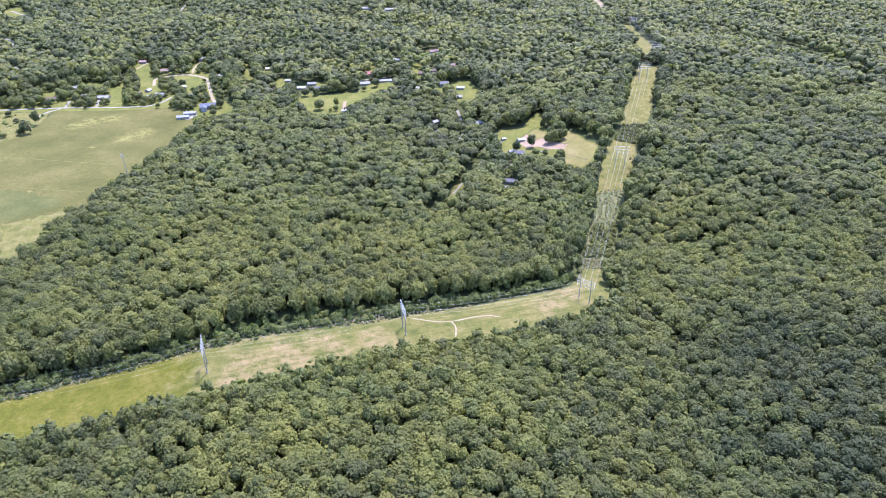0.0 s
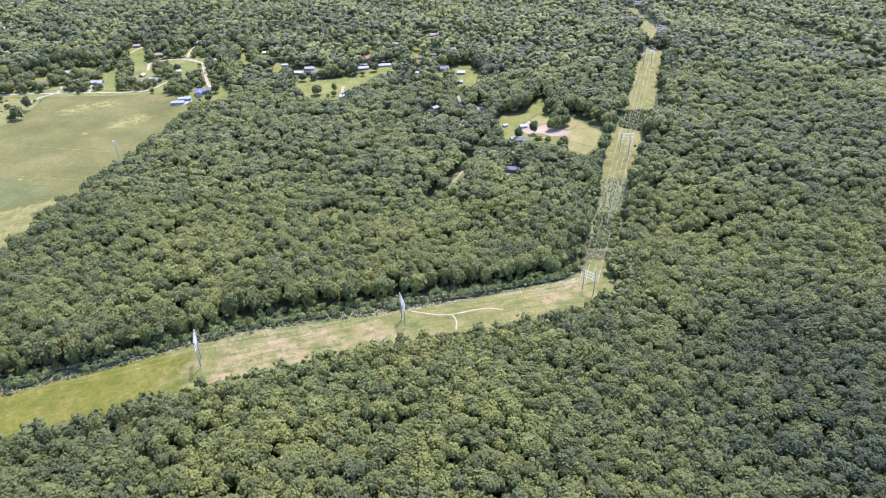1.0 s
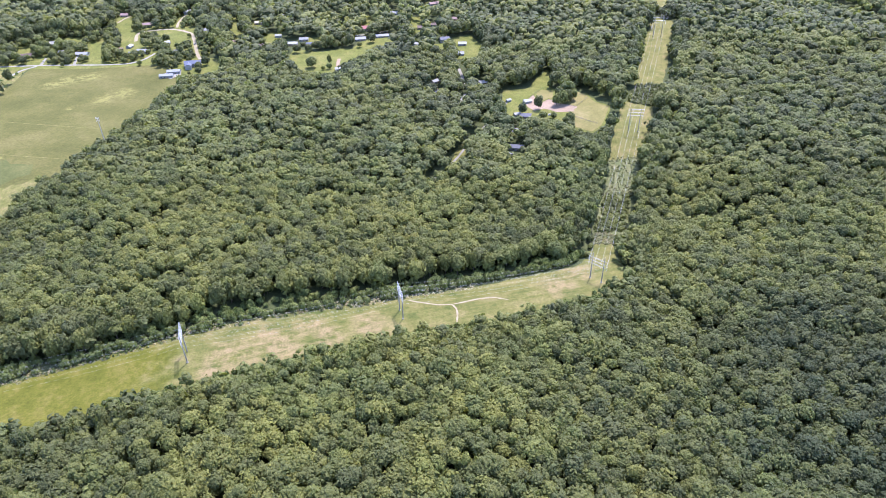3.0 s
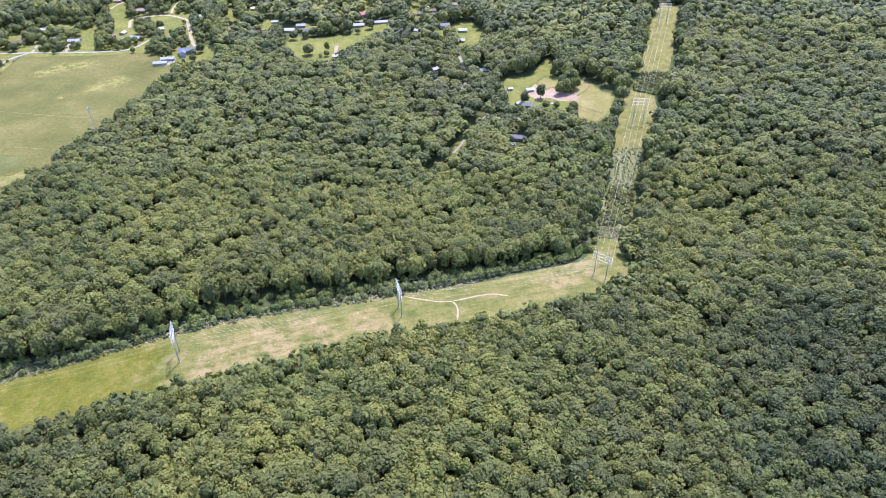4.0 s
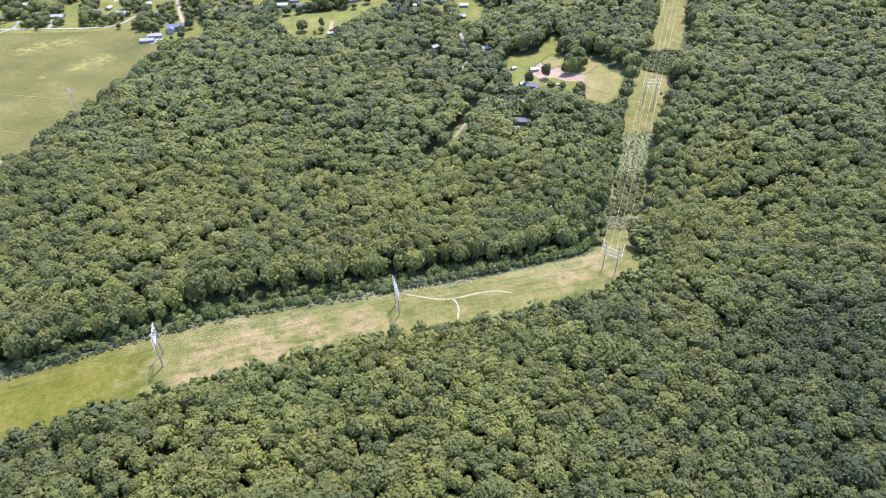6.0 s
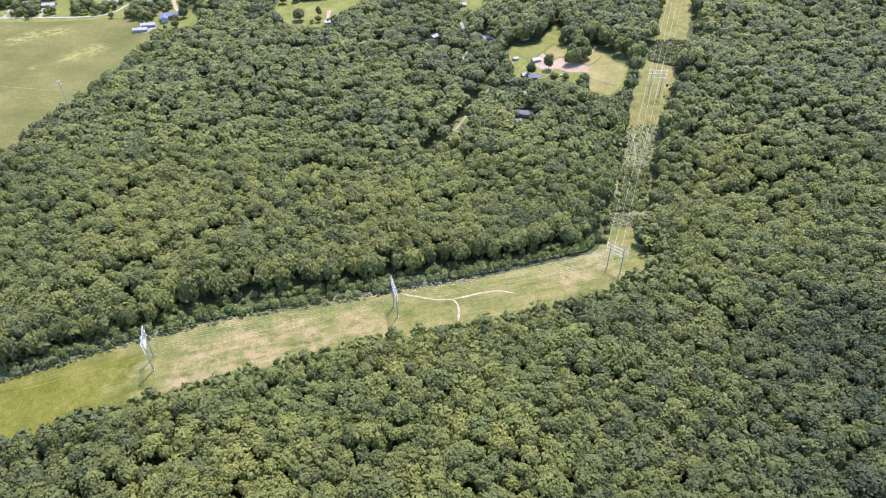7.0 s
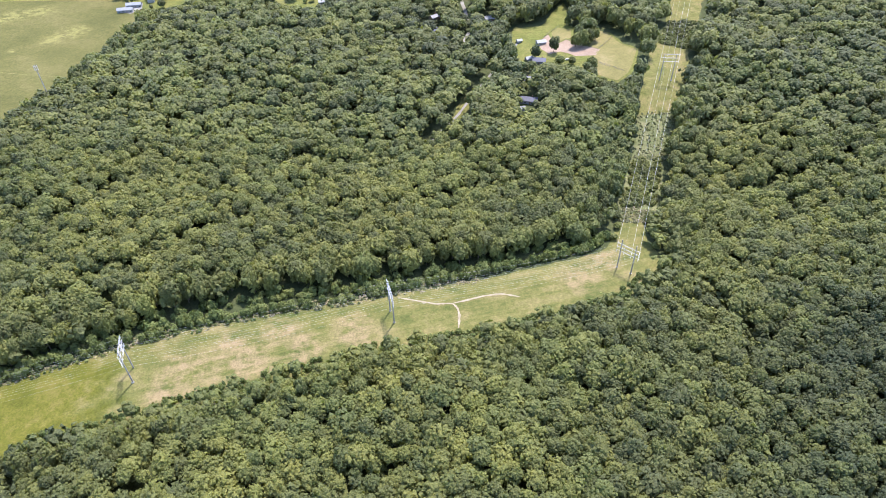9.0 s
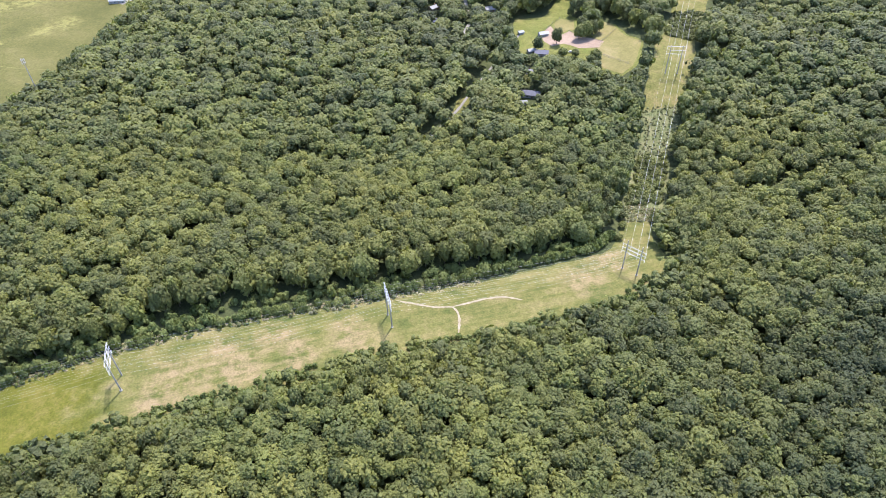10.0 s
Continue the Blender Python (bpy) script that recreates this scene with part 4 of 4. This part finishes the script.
for _ in range(9000):
    x, y = yr.uniform(-670, -330), yr.uniform(930, 1166)
    h = yr.uniform(7, 17)
    r = h * yr.uniform(0.36, 0.5)
    if len(yard) > 420 or not inside(x, y, YARDS) or inside(x, y, FARM_YARD) or (-440 < x < -330 and y < 930):
        continue
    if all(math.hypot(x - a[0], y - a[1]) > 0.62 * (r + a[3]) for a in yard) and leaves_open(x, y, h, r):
        yard.append((x, y, h, r))
yard.sort(key=lambda t: t[1])
lone(yard[:70], "leafy shade tree in a house yard", "yard trees", 3)
rest = np.array([(x, y, tz(x, y) + h * 0.53, r, h * 0.47, x * 1.7, (x * 0.37 + y * 0.11) % 1, i % 8) for i, (x, y, h, r) in enumerate(yard[70:])])
bake("yard_woods", MARGIN_T, rest, LEAVES, "leafy shade trees between the houses", "trees")
bake("yard_trunks", [(TV, TF)], np.array([(x, y, tz(x, y), h, h, x, 0.5, 0) for x, y, h, r in yard[70:]]), BARK, "trunks of the trees between the houses", "tree trunks", False)
lone([(-353, 952, 8, 2.0), (-372, 915, 9, 1.8), (-369, 921, 9, 1.8), (-364, 925, 9, 1.6), (-340, 903, 6, 2.5), (-332, 920, 12, 5), (-326, 935, 14, 5.5), (-328, 905, 11, 4.5)],
     "slim dark evergreen beside the farmhouse", "farmhouse trees", 5)
lone([(-588, 829, 8, 5), (-570, 840, 9, 6), (-610, 838, 7, 4), (-620, 870, 8, 5), (-600, 885, 7, 4), (-640, 850, 9, 6), (-650, 890, 9, 5), (-590, 905, 6, 3), (-625, 910, 9, 5), (-660, 830, 10, 6), (-680, 870, 9, 6)],
     "low bushy tree in the rough pasture", "pasture trees", 6)


# ---- shrubs ----
def bush(x, y, r, h, k, young=False):
    ob = new("shrub", YOUNG_M[k % 5] if young else BUSH_M[k % 5])
    ob.matrix_basis = pose(x, y, tz(x, y) + h * 0.3, 0, 0, k * 77)
    ob.scale = (r, r, h * 0.62)
    return tagged(ob, "tall green bush below the woods' edge" if young else "pale-tipped leafy shrub at the meadow edge", "shrub", "shrubs along the power-line meadow")


sr = random.Random(9)
k, joined = 0, []
for edge_line, lo, hi, gap, big in ((FAR_EDGE[5:], 4.0, 6.5, 1.7, 1.7), (FAR_EDGE, -2.5, 1.0, 2.6, 0.75), (FAR_EDGE, 1.0, 18.0, 1.1, 2.0), (CORRIDOR[17:28], -4.0, 1.0, 2.4, 0.8), (CORRIDOR[17:28], -1.0, 8.0, 2.2, 1.8), (CORRIDOR[17:28], -9.0, -1.5, 1.0, 1.15)):
    for (ax, ay), (bx, by) in zip(edge_line, edge_line[1:]):
        L = math.hypot(bx - ax, by - ay)
        if max(ax, bx) < -330:
            continue
        for s_ in range(int(L / gap + sr.random())):
            t, off = sr.random(), sr.uniform(lo, hi)
            r = sr.uniform(1.0, 2.0) * big
            h = r * sr.uniform(1.4, 2.7) if big != 1.7 else sr.uniform(6.0, 9.0)
            x, y = ax + (bx - ax) * t - (by - ay) / L * off, ay + (by - ay) * t + (bx - ax) / L * off
            if edge_line is FAR_EDGE and x > -30 and off < 4.2:
                continue
            if x > -150 and off < 5 and (big < 1.1 or edge_line is FAR_EDGE):
                bush(x, y, r, h, k, big > 1.5)
            else:
                joined.append((x, y, tz(x, y) + h * 0.3, r, h * 0.62, k * 1.3, sr.random(), k % 5))
            k += 1
bake("edge_thicket", BUSH_T, np.array(joined), YOUNG, "tall green thicket between the meadow and the woods", "scrub")


def scrub_rows(poly, count, seed, rlo, rhi, pad=0.0):
    r = np.random.RandomState(seed)
    xs, ys = [p[0] for p in poly], [p[1] for p in poly]
    x, y = r.uniform(min(xs) - 3, max(xs) + 3, count * 4), r.uniform(min(ys), max(ys), count * 4)
    ok = inside(x, y, poly)
    x, y = x[ok][:count], y[ok][:count]
    rr = r.uniform(rlo, rhi, len(x))
    return np.stack([x, y, terrain(x, y) + rr * 0.3, rr, rr * r.uniform(0.7, 1.3, len(x)), r.uniform(0, 6.28, len(x)), r.uniform(0, 1, len(x)), r.randint(0, len(BUSH_T), len(x))], -1)


bake("scrub", BUSH_T, np.concatenate([scrub_rows([(154, 592), (170, 651), (208, 657), (186, 600)], 420, 1, 0.4, 1.2),
                                      scrub_rows([(131, 519), (136, 538), (161, 538), (152, 520)], 110, 3, 0.6, 1.6)]),
     SCRUB, "pale green and brown scrub growing below the power lines", "scrub")
bake("dry_brush", BUSH_T, scrub_rows([(130, 521), (136, 541), (164, 541), (156, 521)], 70, 8, 0.5, 1.4), BRUSH, "dry pale brush at the foot of the cut strip", "scrub")
bake("valley_thicket", BUSH_T, scrub_rows([(137, 540), (160, 598), (184, 604), (163, 541)], 210, 4, 1.6, 3.6),
     LEAVES, "low green thicket in the dip below the power lines", "scrub")
bake("gap_thicket", BUSH_T, scrub_rows(grow(GAP_STRIP, 3.0), 190, 2, 1.2, 3.0), LEAVES, "low green thicket between two mown strips", "scrub")
bake("pasture_scrub", BUSH_T, scrub_rows(PASTURE, 260, 6, 0.8, 2.6), SHRUB, "scattered bushes in the rough pasture", "scrub")


# cut brush along the far side of the meadow
br_ = random.Random(21)
brush = []
for (ax, ay), (bx, by) in zip(FAR_EDGE[:6], FAR_EDGE[1:7]):
    L = math.hypot(bx - ax, by - ay)
    for _ in range(int(L * 1.4)):
        t, off, r = br_.random(), br_.triangular(-3.0, 6.0, 0.0), br_.uniform(0.4, 1.25)
        x, y = ax + (bx - ax) * t - (by - ay) / L * off, ay + (by - ay) * t + (bx - ax) / L * off
        brush.append((x, y, tz(x, y) + r * 0.2, r, r * br_.uniform(0.5, 0.9), br_.uniform(0, 6.28), br_.random(), br_.randrange(5)))
bake("cut_brush", BUSH_T, np.array(brush), BRUSH, "pale cut brush and weeds along the meadow edge", "scrub")


# ---- power line ----
LEG, ARM = 10.4, 16.8
ATTACH = (-8.0, -2.7, 2.7, 8.0)
TALL, LOW = (26.0, (25.2, 21.8, 18.4)), (24.6, (20.6, 17.6, 14.6))


def tower(shape):
    height, levels = shape
    ob = new("transmission_tower")
    for sx in (-1, 1):
        x = sx * LEG / 2
        part("pole", tube(bmesh.new(), (x, 0, 0.2), (x, 0, height), 0.46, 0.27, 12), STEEL, ob)
        part("footing", tube(bmesh.new(), (x, 0, -1.5), (x, 0, 0.4), 0.8, 0.8, 12), FOOTING, ob, "pale concrete footing")
    for z in levels:
        bm = bmesh.new()
        for sx in (-1, 1):
            for sy in (-0.3, 0.3):
                tube(bm, (0, sy, z), (sx * ARM / 2, sy * 0.6, z + 0.1), 0.13, 0.08, 6)
        for x in (-8.2, -5.2, 0, 5.2, 8.2):
            box(bm, x - 0.08, -0.38, z - 0.08, x + 0.08, 0.38, z + 0.14)
        arm = part("crossarm", bm, GALV, ob, "pale galvanised crossarm")
        for x in ATTACH:
            bm = bmesh.new()
            tube(bm, (x, 0, z), (x, 0, z - 1.9), 0.04, 0.04, 6)
            for d in range(6):
                tube(bm, (x, 0, z - 0.4 - 0.24 * d), (x, 0, z - 0.52 - 0.24 * d), 0.15, 0.06, 8)
            part("insulator", bm, PORCELAIN, arm)
    return tagged(ob, "twin-pole steel transmission tower with three pale crossarms" if shape is TALL else "angle tower with two dark poles and three low pale crossarms",
                  "pylon", "towers of the power line")


# place, the turn of the crossarms and the shape
TOWERS = [(-327, 330, 107, TALL), (-179.5, 377, 107, TALL), (-32.6, 423, 107, TALL), (123.2, 466, -41, LOW), (205.5, 693.5, -6, TALL), (298, 950, -12, TALL),
          (345, 1055, -5, TALL), (376, 1306, 0, TALL), (368, 1560, 0, TALL)]
first, TOWER_M = None, []
for x, y, turn_deg, shape in TOWERS:
    m = pose(x, y, tz(x, y), 0, 0, turn_deg)
    TOWER_M.append((m, shape[1]))
    if shape is LOW:
        tower(LOW).matrix_basis = m
    elif first is None:
        first = tower(TALL)
        first.matrix_basis = m
    else:
        copy_thing(first, m)

for (ma, la_), (mb, lb_) in zip(TOWER_M, TOWER_M[1:]):
    way = mb.translation - ma.translation
    side = Vector((-way.y, way.x, 0)).normalized()
    for za, zb in zip(la_, lb_):
        # keep the four conductors in their order where the line bends
        ea = sorted((ma @ Vector((x, 0, za - 1.9)) for x in ATTACH), key=lambda p: p.dot(side))
        eb = sorted((mb @ Vector((x, 0, zb - 1.9)) for x in ATTACH), key=lambda p: p.dot(side))
        for a, b in zip(ea, eb):
            span = (b - a).length
            cu = bpy.data.curves.new("conductor", "CURVE")
            cu.dimensions, cu.bevel_depth, cu.bevel_resolution = "3D", 0.02 if span < 190 else 0.022, 1
            sp = cu.splines.new("POLY")
            N = 25
            sp.points.add(N - 1)
            sag = span * 0.022
            for k in range(N):
                t = k / (N - 1)
                p = a.lerp(b, t)
                sp.points[k].co = (p.x, p.y, p.z - 4 * sag * t * (1 - t), 1)
            cu.materials.append(WIRE)
            tagged(new("power_line", cu), "thin pale aluminium conductor slung between towers", "cable", "conductors of the power line")


# ---- houses ----
COLS = {"brown": (0.1, 0.065, 0.06), "tan": (0.3, 0.25, 0.2), "pale": (0.32, 0.29, 0.25), "grey": (0.18, 0.18, 0.19), "light": (0.22, 0.22, 0.235), "rose": (0.2, 0.13, 0.13),
        "white": (0.26, 0.26, 0.26), "blue": (0.08, 0.09, 0.14), "red": (0.26, 0.09, 0.1), "slate": (0.09, 0.09, 0.12), "metal": (0.2, 0.205, 0.22)}
ROOFS = {k: plain_mat("roof_" + k, c, 0.8 if k != "metal" else 0.4, 0.0, 0.18, 0.8) for k, c in COLS.items()}
WALLS = {k: plain_mat("wall_" + k, COLS[k], 0.8, 0, 0.08, 0.6) for k in ("white", "tan")}
GLASS = plain_mat("window_glass", (0.05, 0.06, 0.07), 0.1, 0, 0.1)
DOOR = plain_mat("door_paint", (0.25, 0.12, 0.08), 0.5)


def gabled(ob, L, W, H, roof, wall, m):
    """Walls with gables and a pitched roof with eaves; gives the roof's rise."""
    rise = W * 0.24
    bm = bmesh.new()
    a = [(-L / 2, -W / 2, -1), (L / 2, -W / 2, -1), (L / 2, W / 2, -1), (-L / 2, W / 2, -1)]
    lo = [bm.verts.new(p) for p in a]
    hi = [bm.verts.new((p[0], p[1], H)) for p in a]
    g0, g1 = bm.verts.new((-L / 2, 0, H + rise)), bm.verts.new((L / 2, 0, H + rise))
    for i in (0, 2):
        bm.faces.new((lo[i], lo[(i + 1) % 4], hi[(i + 1) % 4], hi[i]))
    bm.faces.new((lo[1], lo[2], hi[2], g1, hi[1]))
    bm.faces.new((lo[3], lo[0], hi[0], g0, hi[3]))
    bm.transform(m)
    part("wall", bm, WALLS[wall], ob)
    e, th = 0.6, 0.25
    k = rise / (W / 2)
    bm = bmesh.new()
    prof = [(-W / 2 - e, H - e * k), (0, H + rise), (W / 2 + e, H - e * k), (W / 2 + e, H - e * k + th), (0, H + rise + th), (-W / 2 - e, H - e * k + th)]
    ends = [[bm.verts.new((s * (L / 2 + e), py, pz + 0.02)) for py, pz in prof] for s in (-1, 1)]
    for i in range(6):
        j = (i + 1) % 6
        bm.faces.new((ends[0][i], ends[0][j], ends[1][j], ends[1][i]))
    bm.faces.new(ends[0][::-1])
    bm.faces.new(ends[1])
    bmesh.ops.recalc_face_normals(bm, faces=bm.faces[:])
    bm.transform(m)
    part("roof", bm, ROOFS[roof], ob)
    return rise


def house(x, y, turn_deg, L, W, H, roof, wall, label, wing=None):
    ob = new("house")
    z = min(tz(x + dx, y + dy) for dx in (-L / 2, L / 2) for dy in (-W / 2, W / 2))
    ob.matrix_basis = pose(x, y, z, 0, 0, turn_deg)
    rise = gabled(ob, L, W, H, roof, wall, Matrix())
    if wing:
        wl, ww, wx, wy = wing
        gabled(ob, wl, ww, H - 0.4, roof, wall, Matrix.Translation((wx, wy, 0)) @ Matrix.Rotation(math.pi / 2, 4, "Z"))
    if L > 9:
        n = max(2, int(L / 4))
        for i in range(n):
            wx = -L / 2 + L * (i + 0.5) / n
            if i == n // 2:
                part("door", box(bmesh.new(), wx - 0.5, -W / 2 - 0.06, 0, wx + 0.5, -W / 2 + 0.04, 2.1), DOOR, ob)
                continue
            w = part("window", box(bmesh.new(), wx - 0.8, -W / 2 - 0.08, 0.85, wx + 0.8, -W / 2 + 0.04, 2.2), WALLS["white"], ob)
            part("pane", box(bmesh.new(), wx - 0.68, -W / 2 - 0.1, 0.97, wx + 0.68, -W / 2 - 0.05, 2.08), GLASS, w)
        if roof not in ("metal", "white"):
            part("chimney", box(bmesh.new(), L * 0.22 - 0.4, 0.6, H, L * 0.22 + 0.4, 1.4, H + rise + 1.2, 0.05), DOOR, ob, "brick-brown chimney")
    return tagged(ob, label, "house", "houses")


for h in HOUSES:
    house(*h, wing=(13, 8, -5.5, -6.5) if "farmhouse" in h[-1] else None)


# ---- mast at the field's edge ----
def mast(x, y, h):
    ob = new("antenna_mast")
    ob.matrix_basis = pose(x, y, tz(x, y))
    part("pole", tube(bmesh.new(), (0, 0, -0.5), (0, 0, h), 0.55, 0.3, 10), STEEL, ob)
    for z in (h - 0.6, h - 3.2):
        bm = bmesh.new()
        for k in range(3):
            t0, t1 = 2.09 * k, 2.09 * (k + 1)
            tube(bm, (1.5 * math.cos(t0), 1.5 * math.sin(t0), z), (1.5 * math.cos(t1), 1.5 * math.sin(t1), z), 0.08, 0.08, 6)
            tube(bm, (0, 0, z), (1.5 * math.cos(t0), 1.5 * math.sin(t0), z), 0.08, 0.08, 6)
        part("platform", bm, GALV, ob)
        for k in range(6):
            t = 1.047 * k
            x0, y0 = 1.5 * math.cos(t), 1.5 * math.sin(t)
            part("antenna", box(bmesh.new(), x0 - 0.17, y0 - 0.17, z - 0.9, x0 + 0.17, y0 + 0.17, z + 1.0, 0.05), GALV, ob, "pale panel antenna")
    return tagged(ob, "tall slim steel antenna mast at the field edge", "mast")


mast(-355.5, 676, 40)


# ---- ball field fences ----
def fence(pts, h=2.2):
    ob = new("fence")
    ox, oy = pts[0]
    ob.matrix_basis = pose(ox, oy, tz(ox, oy))
    oz = tz(ox, oy)
    for (ax, ay), (bx, by) in zip(pts, pts[1:]):
        n = max(1, int(math.hypot(bx - ax, by - ay) / 4))
        for k in range(n + 1):
            x, y = ax + (bx - ax) * k / n, ay + (by - ay) * k / n
            z = tz(x, y) - oz
            part("post", tube(bmesh.new(), (x - ox, y - oy, z - 0.4), (x - ox, y - oy, z + h), 0.06, 0.06, 6), FENCE, ob)
            if k < n:
                x2, y2 = ax + (bx - ax) * (k + 1) / n, ay + (by - ay) * (k + 1) / n
                z2 = tz(x2, y2) - oz
                bm = bmesh.new()
                for f in (0.05, 0.2, 0.35, 0.5, 0.65, 0.8, 0.97):
                    tube(bm, (x - ox, y - oy, z + h * f), (x2 - ox, y2 - oy, z2 + h * f), 0.03, 0.03, 4)
                part("fence_panel", bm, FENCE, ob)
    return tagged(ob, "dark wire fence round the ball field", "fence", "ball field fences")


fence([(150, 744), (160, 756), (170, 770)])
fence([(125, 774), (138, 760), (152, 747)], 1.6)
fence([(145, 724), (158, 715), (170, 707)])
fence([(123, 806), (112, 794), (103, 781)])


# ---- parked cars ----
CAR_PAINT = {"white": plain_mat("car_white", (0.6, 0.6, 0.6), 0.3, 0, 0.03), "dark": plain_mat("car_dark", (0.05, 0.06, 0.09), 0.3, 0, 0.05), "silver": plain_mat("car_silver", (0.35, 0.36, 0.38), 0.3, 0.4, 0.03)}
TYRE = plain_mat("tyre_rubber", (0.03, 0.03, 0.03), 0.8)


def car(x, y, turn_deg, paint):
    ob = new("car")
    ob.matrix_basis = pose(x, y, tz(x, y) + 0.34, 0, 0, turn_deg)
    part("body", box(bmesh.new(), -2.25, -0.9, 0.25, 2.25, 0.9, 0.85, 0.12), CAR_PAINT[paint], ob)
    bm = bmesh.new()
    lo = [bm.verts.new(p) for p in ((-1.9, -0.82, 0.84), (1.0, -0.82, 0.84), (1.0, 0.82, 0.84), (-1.9, 0.82, 0.84))]
    hi = [bm.verts.new(p) for p in ((-1.5, -0.66, 1.45), (0.25, -0.66, 1.45), (0.25, 0.66, 1.45), (-1.5, 0.66, 1.45))]
    for i in range(4):
        bm.faces.new((lo[i], lo[(i + 1) % 4], hi[(i + 1) % 4], hi[i]))
    part("window", bm, GLASS, ob, "dark car windows")
    part("roof", box(bmesh.new(), -1.52, -0.68, 1.44, 0.27, 0.68, 1.5), CAR_PAINT[paint], ob)
    for wx in (-1.35, 1.4):
        for wy in (-0.85, 0.85):
            part("wheel", tube(bmesh.new(), (wx, wy - 0.1, 0.32), (wx, wy + 0.1, 0.32), 0.33, 0.33, 10), TYRE, ob)
    return tagged(ob, paint + " car parked beside a house", "car", "parked cars")


for x, y, turn_deg, paint in ((121, 731, 20, "white"), (126, 728, 35, "white"), (-419, 1008, 70, "white"), (-416, 1004, 60, "silver"), (-455, 992, 10, "white"), (-523, 966, 105, "dark"),
                              (-566, 962, 98, "silver"), (-128, 1036, 15, "white"), (-365, 1012, 108, "dark"), (86, 697, 60, "white"), (90, 700, 40, "silver")):
    car(x, y, turn_deg, paint)
